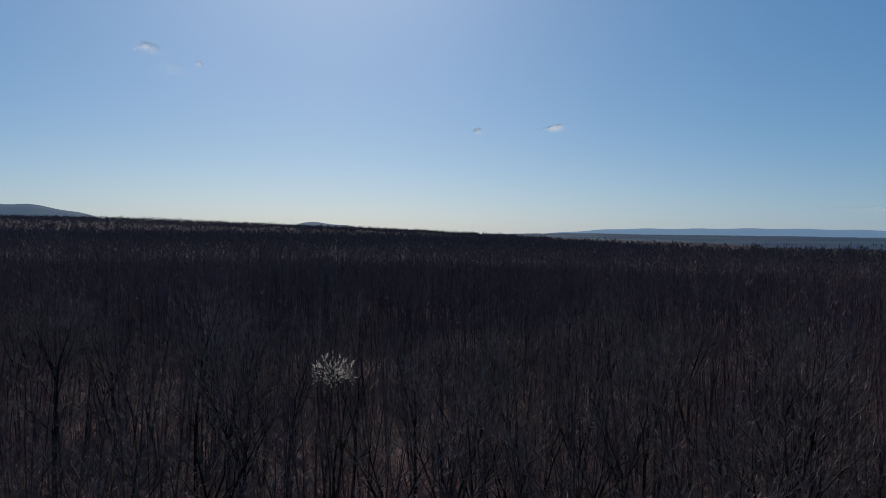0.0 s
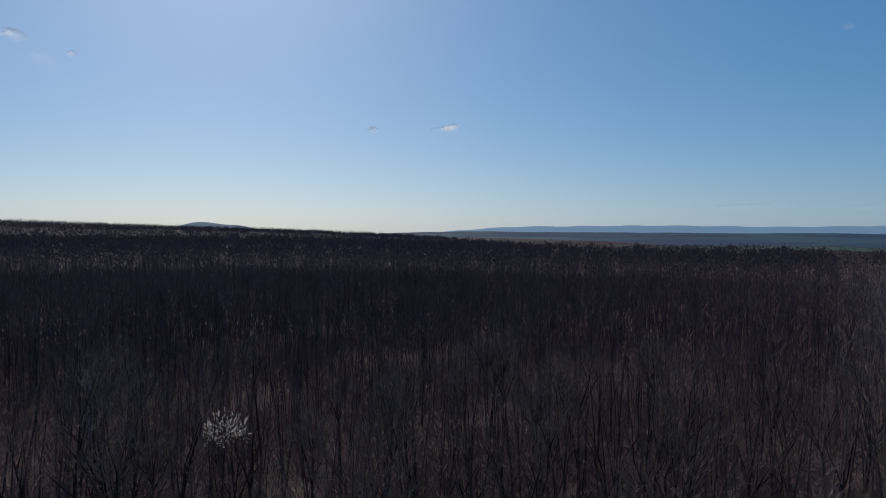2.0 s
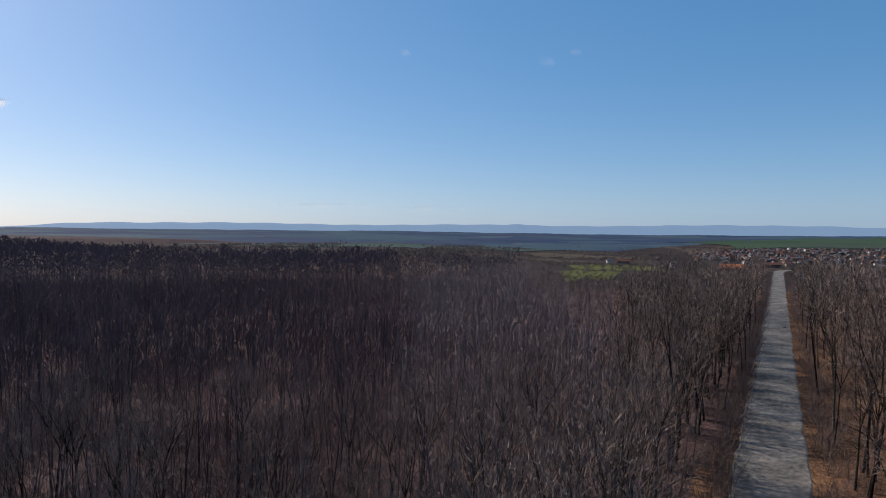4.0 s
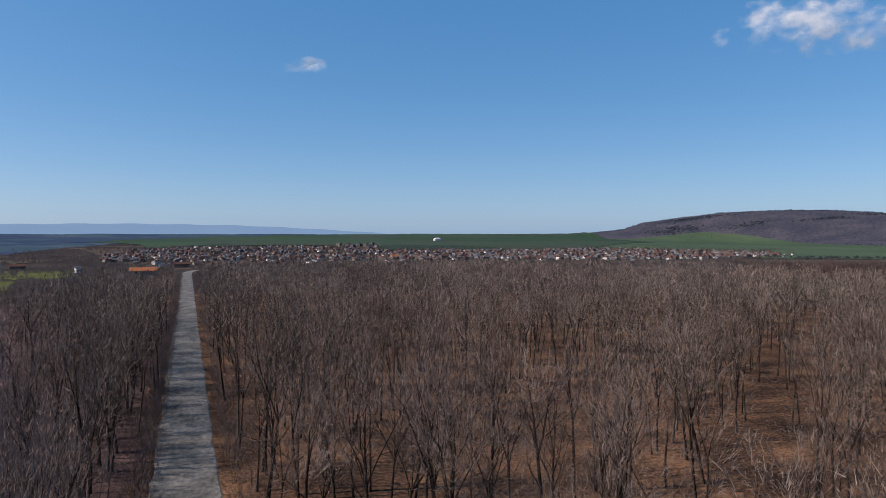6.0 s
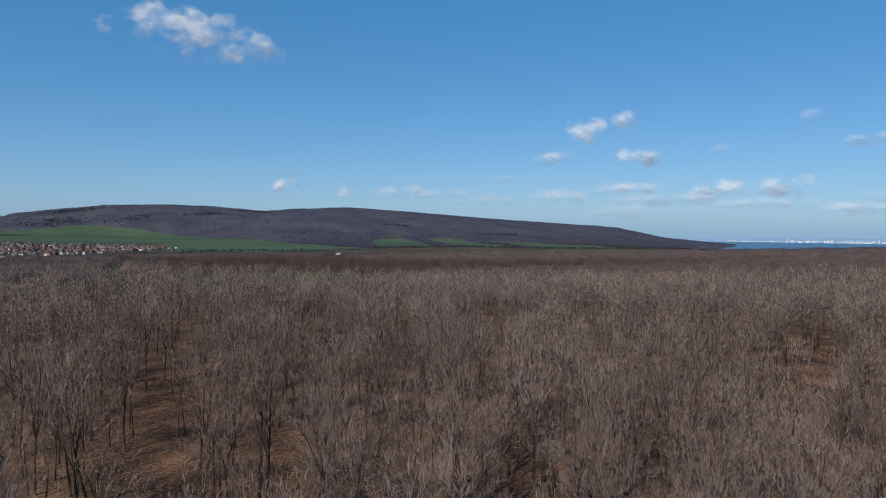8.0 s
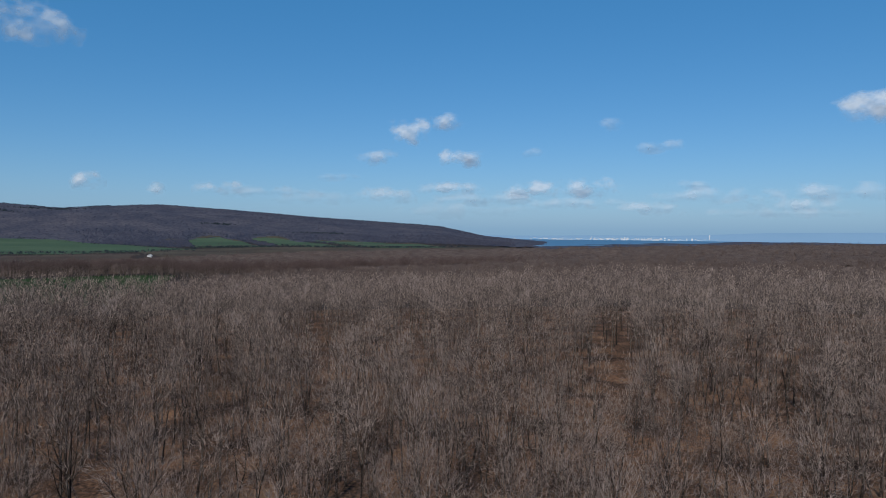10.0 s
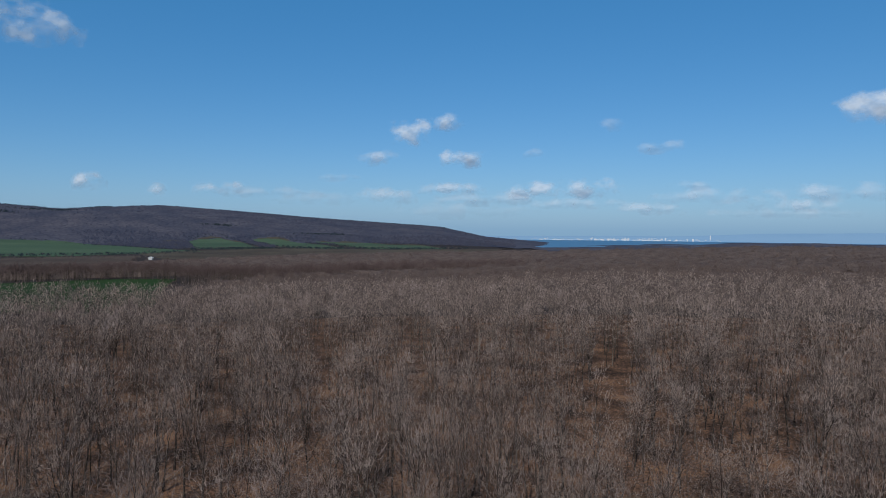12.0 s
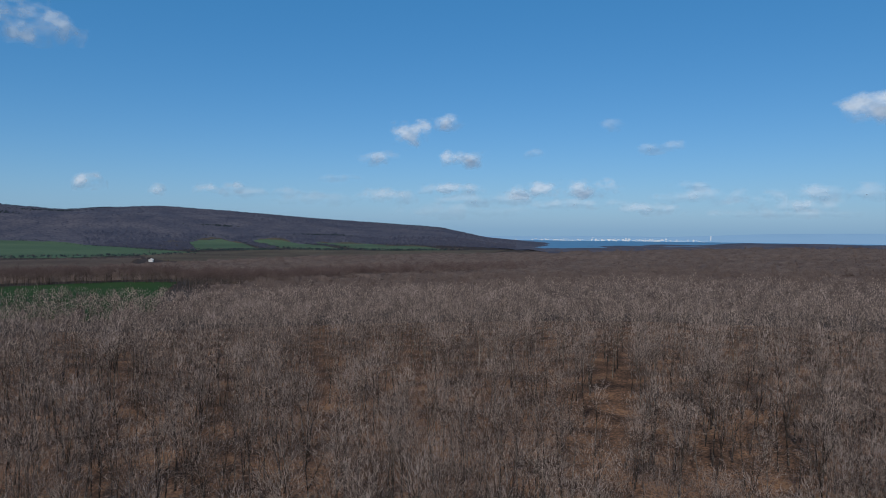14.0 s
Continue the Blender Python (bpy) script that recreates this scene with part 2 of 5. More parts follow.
def terrain(x, y):
    """Height of the ground."""
    x, y = np.asarray(x, float), np.asarray(y, float)
    r, az = np.hypot(x, y), np.degrees(np.arctan2(-x, y))
    z = 27 * ss((r - 300) / 1200) * ss((az - 45) / 50)
    z = z + 46 * ss((r - 1100) / 3500) * ss((az + 50) / 20) * ss((75 - az) / 20)
    z = z - 24.5 * ss((r - 1300) / 1500) * ss((-84 - az) / 8) * ss((az + 175) / 40)
    z = z + np.interp(az, DROP_AZ, DROP_Z) * ss((r - np.interp(az, [-60, -30], [130, 300])) / np.interp(az, [-60, -30], [520, 700]))
    z = z - 7.0 * ss((r - 3000) / 150) * ss((-86 - az) / 4) * ss((az + 175) / 40)
    z = z + 1.0 * ss((r - 60) / 200) * (np.sin(x * 0.013 + 1.0) + np.sin(y * 0.011 + x * 0.004 + 2.2))
    return z


def sheet(name, az0, az1, r_near, r_far, mat, lift, steps=(40, 12), rough=None, skirt=0.0):
    """A sheet laid on the land between two bearings and two distances (numbers, or functions of the bearing)."""
    na, nr = steps
    A = np.linspace(az0, az1, na + 1)
    near = r_near(A) if callable(r_near) else np.full(na + 1, float(r_near))
    far = r_far(A) if callable(r_far) else np.full(na + 1, float(r_far))
    T = np.linspace(0, 1, nr + 1)
    R = near[:, None] * (far / near)[:, None] ** T[None]
    AA = A[:, None] + 0 * R
    X, Y = polar(AA, R)
    Z = terrain(X, Y) + lift
    if rough is not None:
        Z = Z + rough(X, Y, AA, R)
    if skirt:                                # the sheet's border turns down into the soil
        X, Y, Z = (np.pad(q, 1, mode="edge") for q in (X, Y, Z))
        Z[0], Z[-1], Z[:, 0], Z[:, -1] = Z[0] - skirt, Z[-1] - skirt, Z[:, 0] - skirt, Z[:, -1] - skirt
        na, nr = na + 2, nr + 2
    V = np.stack([X, Y, Z], -1).reshape(-1, 3)
    i = np.arange(na)[:, None] * (nr + 1) + np.arange(nr)[None]
    Q = np.stack([i, i + 1, i + nr + 2, i + nr + 1], -1).reshape(-1, 4)
    if az1 > az0:
        Q = Q[:, ::-1]
    me = mesh_from(name, V, np.zeros((0, 3)), [mat], quads=Q[:, ::-1], flat=skirt > 0)
    return new(name, me)

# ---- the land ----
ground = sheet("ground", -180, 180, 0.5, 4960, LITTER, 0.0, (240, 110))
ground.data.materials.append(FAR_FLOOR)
ground.data.materials.append(SHADE_LITTER)
ground_mid = np.array([p.center[:2] for p in ground.data.polygons])
tagged(ground, "forest floor of brown fallen leaves reaching the horizon", "ground", kind="structure")

CREST_AZ = [-99, -95, -92, -89.5, -87.5, -83.7, -79.4, -73.3, -67, -61.3, -57, -54.6, -50.6, -47, -43, -39.5, -37, -35.6, -33, -30]
CREST_Z = [-60, -42, -27, -14, -3, 44, 60, 84, 112, 133, 119, 108, 126, 131, 124, 100, 79, 50, 34, 20]


def fbm(x, y, s, seed=0.0):
    """Cheap rolling noise out of sines."""
    v = 0
    for k, (a, b, c) in enumerate(((1.0, 0.37, 0.3), (-0.71, 0.93, 1.9), (1.7, -1.3, 4.1), (2.9, 2.3, 0.7), (-4.3, 3.7, 2.6))):
        v = v + np.sin((x * a + y * b) / s + c + seed) / (1 + 0.8 * k)
    return v / 2.4


def hill_shape(x, y, az, r):
    crest = np.interp(az, CREST_AZ[::1], CREST_Z) - terrain(x, y)
    crown = 1.5 + 1.5 * fbm(x, y, 9.0)
    foot = np.interp(az, [-93, -79, -66, -57, -50, -43, -36, -28], [1900, 2200, 2250, 2150, 2450, 2800, 2950, 3000])
    s = ss((r - foot) / (3420 - foot)) * (1 - 0.8 * ss((r - 3500) / 700))
    fold = 1 + 0.13 * fbm(x, y, 210) * ss((r - 2200) / 500) * (1 - ss((r - 3050) / 300))
    return crest * s * fold + crown * ss((r - foot) / 120)


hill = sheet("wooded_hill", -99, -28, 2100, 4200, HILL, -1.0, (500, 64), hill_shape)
tagged(hill, "long low hill covered in bare purple-brown woods", "hill", kind="structure")

def PLAIN_NEAR(A):
    return np.interp(A, [-42, -10, 0, 12, 68], [4350, 4200, 2900, 1500, 1500])


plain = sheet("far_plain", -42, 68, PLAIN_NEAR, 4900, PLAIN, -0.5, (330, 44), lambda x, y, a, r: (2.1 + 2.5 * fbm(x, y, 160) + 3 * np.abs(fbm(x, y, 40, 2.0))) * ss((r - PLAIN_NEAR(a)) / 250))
tagged(plain, "distant hazy blue-green plain of fields and woods", "plain", kind="structure")


def ridge(name, az0, az1, r, profile, mat, label, base=-15.0):
    """A far ridge with a front slope and a back slope, its crest following profile(bearing) metres."""
    na = int(abs(az1 - az0) * 6)
    A = np.linspace(az0, az1, na + 1)
    top = profile(A) + np.random.default_rng(8).random(na + 1) * 0.8
    V, Q = [], []
    for k, (dr, f) in enumerate(((-450, 0.0), (-250, 0.55), (-90, 0.88), (0, 1.0), (60, 0.8))):
        X, Y = polar(A, r + dr)
        V.append(np.stack([X, Y, base + (top - base) * f], -1))
    V = np.concatenate(V)
    for k in range(4):
        i = k * (na + 1) + np.arange(na)
        Q.append(np.stack([i, i + 1, i + na + 2, i + na + 1], -1))
    ob = new(name, mesh_from(name, V, np.zeros((0, 3)), [mat], quads=np.concatenate(Q), flat=False))
    return tagged(ob, label, "ridge", kind="structure")


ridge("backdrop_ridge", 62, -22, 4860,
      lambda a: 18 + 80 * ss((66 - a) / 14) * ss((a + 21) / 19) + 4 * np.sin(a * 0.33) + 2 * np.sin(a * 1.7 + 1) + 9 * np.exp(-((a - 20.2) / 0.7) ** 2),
      FAR, "mountain ridge on the horizon, pale blue with painted haze")
ridge("backdrop_hill", 125, 90.8, 4700, lambda a: 40 + 128 * ss((a - 90.8) / 10.2) + 4 * np.sin(a * 1.9), FAR_DARK, "wooded hill beyond the forest, blue-grey with painted haze")
ridge("backdrop_hill", 85.5, 73, 4750, lambda a: 20 + 82 * np.exp(-((a - 79.9) / 2.4) ** 2) + 48 * np.exp(-((a - 76.6) / 1.7) ** 2), FAR_DARK, "small hill beyond the forest, blue-grey with painted haze")

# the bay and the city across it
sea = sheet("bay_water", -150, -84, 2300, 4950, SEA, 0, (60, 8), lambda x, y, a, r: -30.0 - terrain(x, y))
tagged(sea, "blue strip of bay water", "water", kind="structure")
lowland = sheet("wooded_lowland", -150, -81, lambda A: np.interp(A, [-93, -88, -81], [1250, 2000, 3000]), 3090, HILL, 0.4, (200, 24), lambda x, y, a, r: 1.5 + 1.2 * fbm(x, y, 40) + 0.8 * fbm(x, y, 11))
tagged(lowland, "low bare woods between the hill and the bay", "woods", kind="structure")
ridge("backdrop_shore", -84, -150, 4900, lambda a: -6 + 4 * np.sin(a * 0.31 + 1.0) + 34 * ss((-101 - a) / 10), FAR_PALE, "shore across the bay, faint blue with painted haze", -34.0)
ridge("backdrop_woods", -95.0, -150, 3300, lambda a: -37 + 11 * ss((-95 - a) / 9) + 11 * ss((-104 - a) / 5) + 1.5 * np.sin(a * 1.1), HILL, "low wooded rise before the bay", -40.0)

# fields
def HILL_NEAR(A):
    return np.interp(A, [-64.5, -62, -60, -54, -48, -42, -36], [1440, 1400, 1350, 1285, 1260, 1590, 1640])


def HILL_FAR(A):
    return np.interp(A, [-64.5, -62, -60, -58, -54.7, -47.7, -45, -42, -38, -36], [1470, 1640, 1780, 1960, 2330, 2758, 2878, 2986, 3054, 3074])


# three fields that climb the foot of the hill, each with a slanting lower edge: bearings, near and far limits
STRIPS = (
    ((-69.6, -68.4, -67.3, -65.8, -64.0, -63.4), (1600, 1600, 1600, 1610, 1640, 2200), (1640, 1880, 2256, 2470, 2410, 2300)),
    ((-75.6, -74.0, -72.4, -70.6, -69.4, -68.3), (1570, 1570, 1600, 1840, 2100, 2330), (1600, 1950, 2180, 2390, 2440, 2420)),
    ((-84.2, -82.3, -79.2, -77.3, -75.0, -73.3), (1570, 1570, 1570, 1610, 1960, 2240), (1660, 1890, 1940, 2250, 2285, 2320)),
)


def limit(strip_, k):
    return lambda A: np.interp(A, strip_[0], strip_[k])


def top_edge(strip_):
    return lambda A: np.interp(A, strip_[0], strip_[2]) + 3.0, lambda A: np.interp(A, strip_[0], strip_[2]) + 45.0 + 25 * np.sin(A * 2.3)


def VILLAGE_FIELD(A):
    return np.interp(A, [-38, -35, -33, -30, -27, -14, -8, 0, 8], [2600, 2900, 3300, 4200, 4300, 4300, 3900, 3200, 2500])


def VILLAGE_FAR(A):
    return np.interp(A, [-48, -40, -33, -30, -24, -15.4, -15.0, -12, 0, 6], [1560, 1700, 1850, 1720, 1650, 1600, 2060, 2100, 2000, 1450])


def BEYOND_VILLAGE(A):
    return np.where(A > 3, 2100, np.minimum(VILLAGE_FAR(A) + 45, 2100))


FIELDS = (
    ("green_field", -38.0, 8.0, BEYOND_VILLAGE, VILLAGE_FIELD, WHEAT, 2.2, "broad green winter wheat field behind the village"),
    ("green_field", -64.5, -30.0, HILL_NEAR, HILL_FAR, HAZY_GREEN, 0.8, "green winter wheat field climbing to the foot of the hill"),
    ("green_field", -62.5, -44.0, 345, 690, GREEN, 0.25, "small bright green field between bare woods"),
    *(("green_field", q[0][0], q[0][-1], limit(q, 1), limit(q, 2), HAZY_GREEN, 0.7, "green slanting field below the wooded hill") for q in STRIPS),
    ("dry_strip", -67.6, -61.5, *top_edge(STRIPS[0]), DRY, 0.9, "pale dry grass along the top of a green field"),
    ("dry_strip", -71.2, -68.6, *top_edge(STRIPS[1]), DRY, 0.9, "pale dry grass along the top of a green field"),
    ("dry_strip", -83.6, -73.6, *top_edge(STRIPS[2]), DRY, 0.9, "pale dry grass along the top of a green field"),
    ("brown_field", -90.0, -58.0, 1120, 1560, DRY, 0.5, "pale dry fallow field behind the woods"),
    ("brown_field", -60.0, -44.0, 900, 1230, BROWN, 0.5, "dry brown fallow field"),
    ("meadow", 11.6, 16.6, 338, 440, MEADOW, 0.14, "bright yellow-green meadow with scattered bushes"),
    ("meadow", 7.6, 16.2, 458, 640, MEADOW, 0.16, "strip of yellow-green meadow between hedges"),
    ("meadow", 4.0, 14.8, 690, 860, MEADOW, 0.2, "pale grass field behind the hedges"),
    ("meadow", 14.0, 24.0, 860, 960, DRY, 0.4, "pale strip of dry grassland beyond the meadow"),
    ("meadow", 9.0, 20.0, 1080, 1200, DRY, 0.4, "pale field among distant hedges"),
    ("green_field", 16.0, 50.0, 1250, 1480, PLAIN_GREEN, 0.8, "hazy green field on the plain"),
    ("brown_field", -48.0, 9.0, 640, 2140, BROWN, 0.3, "grey-brown village land"),
)


def on_hill(x, y, az, r):
    return np.where((r > 2105) & (az < -28) & (az > -99), np.maximum(0, hill_shape(x, y, az, r) + 1.0) * ss((r - 2105) / 60), 0.0)


def field(nm, a0, a1, r0, r1, mt, lift, lab):
    """A field that narrows towards its two ends."""
    rag = 0.022 if nm == "meadow" else 0.0
    near = lambda A: (r0(A) if callable(r0) else r0) * (1 + (0 if frac < 0.1 else 0.03) * np.sin(A * 0.6) + rag * (np.sin(A * 3.1) + 0.7 * np.sin(A * 7.3 + 1) + 0.5 * np.sin(A * 13.7 + 2)))
    far = lambda A: (r1(A) if callable(r1) else r1) * (1 + (0.006 if frac < 0.1 else 0.02) * np.sin(A * 0.43 + 1) + rag * (np.sin(A * 2.6) + 0.6 * np.sin(A * 9.1)))
    frac = 0.01 if callable(r0) and a1 - a0 < 18 else 0.12
    end = lambda A: 0.06 + 0.94 * ss(np.minimum(A - a0, a1 - A) / (frac * (a1 - a0)))
    lo = lambda A: far(A) + (np.minimum(near(A), far(A) - 4) - far(A)) * end(A)
    tagged(sheet(nm, a0, a1, lo, far, mt, lift, (90, 30), on_hill, skirt=0.12 if nm == "meadow" else 0.5), lab, "field", kind="structure")


for row in FIELDS:
    field(*row)

# the road, a slab with a crumbling edge, and its verges
def strip(name, y0, y1, left, right, z, mat, n, seed, wobble):
    rng = np.random.default_rng(seed)
    Y = np.linspace(y0, y1, n + 1)
    bend = -0.4 + 26 * ss((Y - 440) / 300)
    jl, jr = rng.normal(0, wobble, n + 1), rng.normal(0, wobble, n + 1)
    V, Q = [], []
    for off, dz in ((left + jl - 0.15, -0.09), (left + jl + 0.05, 0), ((left + right) / 2 + 0 * jl, 0.05), (right + jr - 0.05, 0), (right + jr + 0.15, -0.09)):
        X = bend + off
        V.append(np.stack([X, Y, terrain(X, Y) + z + dz], -1))
    for k in range(4):
        i = k * (n + 1) + np.arange(n)
        Q.append(np.stack([i, i + n + 1, i + n + 2, i + 1], -1))
    return new(name, mesh_from(name, np.concatenate(V), np.zeros((0, 3)), [mat], quads=np.concatenate(Q)))


road = tagged(strip("road", -300, 700, -2.9, 2.9, 0.07, ASPHALT, 360, 3, 0.13), "worn grey asphalt forest road with crumbling edges", "road", kind="structure")


# ---- trees ----
def unit(v):
    return v / max(1e-9, np.linalg.norm(v))


def tube(V, F, pts, rad, k):
    base = len(V)
    for i, (p, r) in enumerate(zip(pts, rad)):
        d = unit(pts[min(i + 1, len(pts) - 1)] - pts[max(i - 1, 0)])
        u = unit(np.cross(d, (0.31, 0.9, 0.17)))
        w = np.cross(d, u)
        for j in range(k):
            a = 2 * math.pi * j / k
            V.append(p + r * (u * math.cos(a) + w * math.sin(a)))
    for i in range(len(pts) - 1):
        for j in range(k):
            a, b = base + i * k + j, base + i * k + (j + 1) % k
            F.append((a, b, b + k))
            F.append((a, b + k, a + k))


def sliver(V, F, rng, p, d, length, w, face=None):
    n_ = rng.normal(0, 1, 3) if face is None else 0.85 * unit(face) + rng.normal(0, 0.22, 3)
    s = unit(np.cross(d, n_)) * w / 2
    b = len(V)
    V += [p - s, p + s, p + d * length]
    F.append((b, b + 1, b + 2))


def bent(rng, p, d, length, n, wig, lift):
    pts = [p]
    for i in range(n):
        d = unit(d + rng.normal(0, wig, 3) + np.array((0, 0, lift)))
        pts.append(pts[-1] + d * length / n)
    return pts, d


def tree_shape(seed, leaders=3, side=6, twigs=10, tw_len=0.07, tw_w=0.0017, k=6, kl=4, kb=3, bare=0.42, spread=0.24, forks=2, girth=0.0088):
    """A leafless tree one metre high: wood (trunk, leaders, branches) and fine twigs, as two sets of corners and triangles.
    The trunk forks at the height bare into steep leaders that fan out; limbs leave it below the fork."""
    rng = np.random.default_rng(seed)
    V, F, TV, TF = [], [], [], []
    r0 = girth * rng.uniform(0.85, 1.2)
    n = 4 if k > 4 else 3
    trunk, d = bent(rng, np.array((0, 0, -0.012)), unit(np.array((rng.normal(0, .06), rng.normal(0, .06), 1))), bare + 0.012, n, 0.05, 0.06)
    tube(V, F, trunk, [r0 * (1.3 if i == 0 else 1 - 0.35 * i / n) for i in range(n + 1)], k)
    heart = np.array((trunk[-1][0], trunk[-1][1], bare + 0.2))
    arms = []
    ang = rng.uniform(0, 6.28)
    for i in range(leaders):                 # steep leaders out of the fork
        ang += 6.28 / leaders + rng.normal(0, 0.35)
        out = rng.uniform(0.3, 1.0) * spread * 2.6
        arms.append((trunk[-1], unit(np.array((math.cos(ang) * out, math.sin(ang) * out, 1.0)) + 0.3 * d), (0.93 - bare) * rng.uniform(0.78, 1.04), r0 * rng.uniform(0.42, 0.6)))
    for i in range(rng.integers(1, 4)):      # limbs below it
        q = rng.uniform(0.62, 0.97) * n
        j = min(int(q), n - 1)
        ang += 2.2 + rng.normal(0, 0.4)
        out = rng.uniform(0.8, 1.5)
        arms.append((trunk[j] + (trunk[j + 1] - trunk[j]) * (q - j), unit(np.array((math.cos(ang) * out, math.sin(ang) * out, 1.0))), spread * rng.uniform(0.7, 1.25), r0 * rng.uniform(0.25, 0.4)))
    for p, d0, L, rb in arms:
        seg = 4 if kl > 3 else 3
        bp, bd = bent(rng, p, d0, L, seg, 0.13, 0.05)
        tube(V, F, bp, [rb * (1 - 0.85 * m / seg) for m in range(seg + 1)], kl)
        turn = rng.uniform(0, 6.28)
        for s in range(side + 1):
            g = 1.0 if s == side else 0.2 + 0.75 * (s + rng.uniform(0, 1)) / side
            q = g * seg
            j = min(int(q), seg - 1)
            sp = bp[j] + (bp[j + 1] - bp[j]) * (q - j)
            axis = unit(bp[j + 1] - bp[j])
            turn += 2.4 + rng.normal(0, 0.3)
            u = unit(np.cross(axis, (0.31, 0.9, 0.17)))
            away = u * math.cos(turn) + np.cross(axis, u) * math.sin(turn)
            sd = unit(axis + away * (0.3 if s == side else rng.uniform(0.62, 1.2)) + np.array((0, 0, 0.26)))
            sl = L * rng.uniform(0.32, 0.5) * (1.15 - 0.6 * g) + 0.03
            rs = rb * (1 - 0.75 * g) * 0.5
            cp, cd = bent(rng, sp, sd, sl, 2, 0.14, 0.05)
            if kb:
                tube(V, F, cp, [rs, rs * 0.6, rs * 0.15], kb)
            else:
                sliver(V, F, rng, sp, sd, sl, rs * 2.4, sp - heart)
            for m in range(twigs):
                f = rng.uniform(0.2, 1.0)
                j2 = 0 if f < 0.5 else 1
                tp = cp[j2] + (cp[j2 + 1] - cp[j2]) * (f * 2 - j2)
                td = unit(0.6 * cd + 0.2 * unit(tp - heart) + rng.normal(0, 0.4, 3) + np.array((0, 0, 0.34)))
                tl = tw_len * rng.uniform(0.55, 1.25) * (1.2 - 0.45 * f)
                sliver(TV, TF, rng, tp, td, tl, tw_w, tp - heart)
                for _ in range(forks):
                    sliver(TV, TF, rng, tp + td * tl * rng.uniform(0.2, 0.7), unit(td + rng.normal(0, 0.45, 3)), tl * rng.uniform(0.45, 0.8), tw_w * 0.75, tp - heart)
    return (np.array(V), np.array(F, int)), (np.array(TV), np.array(TF, int))


def dome_shape(seed, n, length, w, limbs=4, k=0, wide=0.25):
    """A leafless tree farther off: a stem, some limbs, and a round crown of short twigs."""
    rng = np.random.default_rng(seed)
    V, F, TV, TF = [], [], [], []
    low = rng.uniform(0.32, 0.46)
    mid, size = np.array((0, 0, 0.5 + low * 0.42)), np.array((wide, wide, 0.52 - low * 0.45)) * rng.uniform(0.88, 1.12)
    if k:
        pts, _ = bent(rng, np.zeros(3), unit(np.array((rng.normal(0, .05), rng.normal(0, .05), 1))), 0.66, 3, 0.05, 0.05)
        tube(V, F, pts, [0.009, 0.0076, 0.006, 0.003], k)
    else:
        for _ in range(2):
            sliver(V, F, rng, np.zeros(3), unit(np.array((rng.normal(0, .03), rng.normal(0, .03), 1))), 0.8, 0.016)
    for i in range(limbs):
        p = np.array((0, 0, rng.uniform(low - 0.1, 0.58)))
        q = mid + size * unit(rng.normal(0, 1, 3) + (0, 0, 0.45)) * 0.85
        for _ in range(2 if k else 1):
            sliver(V, F, rng, p, unit(q - p), np.linalg.norm(q - p), 0.0065)
    for i in range(n):
        o = unit(rng.normal(0, 1, 3) * (1, 1, 0.9) + (0, 0, 0.5))
        lump = 1 + 0.2 * math.sin(o[0] * 7 + seed) * math.cos(o[1] * 6 + o[2] * 4 + seed)
        p = mid + size * o * lump * rng.random() ** 0.24
        sliver(TV, TF, rng, p, unit(0.58 * o + rng.normal(0, 0.32, 3) + (0, 0, 0.52)), length * rng.uniform(0.5, 1.3), w * rng.uniform(0.7, 1.2), o * (1, 1, 0.35))
    return (np.array(V), np.array(F, int)), (np.array(TV), np.array(TF, int))


def full_shape(seed, n, length, w, wide=0.17, **kw):
    """tree_shape with its crown filled out by n more fine twigs round a lumpy dome."""
    wood, (TV, TF) = tree_shape(seed, **kw)
    rng = np.random.default_rng(seed + 5000)
    V, F = list(TV), [tuple(f) for f in TF]
    low = kw.get("bare", 0.42)
    mid = np.array((wood[0][:, 0].mean(), wood[0][:, 1].mean(), 0.53 + low * 0.42))
    size = np.array((wide, wide, 0.5 - low * 0.46)) * rng.uniform(0.9, 1.12, 3)
    ph = rng.uniform(0, 6.28, 3)
    for i in range(n):
        o = unit(rng.normal(0, 1, 3) * (1, 1, 0.9) + (0, 0, 0.4))
        lump = 1 + 0.26 * math.sin(o[0] * 5 + ph[0]) * math.cos(o[1] * 5 + o[2] * 4 + ph[1]) + 0.12 * math.sin(9 * o[0] + 7 * o[2] + ph[2])
        p = mid + size * o * lump * (0.3 + 0.7 * rng.random() ** 0.5)
        sliver(V, F, rng, p, unit(0.52 * o + rng.normal(0, 0.36, 3) + (0, 0, 0.58)), length * rng.uniform(0.5, 1.3), w * rng.uniform(0.7, 1.2), o * (1, 1, 0.6))
    return wood, (np.array(V), np.array(F, int))


EDGE_AZ = [-180, -117, -100, -88, -84, -81, -70, -66, -62, -58, -50, -47, -40, -30, -15, -2, 1.0, 1.8, 5, 8, 14, 18, 22, 30, 48, 55, 62, 102, 140, 180]
EDGE_R = [800, 1500, 1200, 1000, 660, 580, 560, 490, 405, 365, 345, 330, 300, 285, 290, 300, 300, 240, 220, 175, 155, 175, 380, 500, 500, 700, 1500, 1650, 1000, 800]


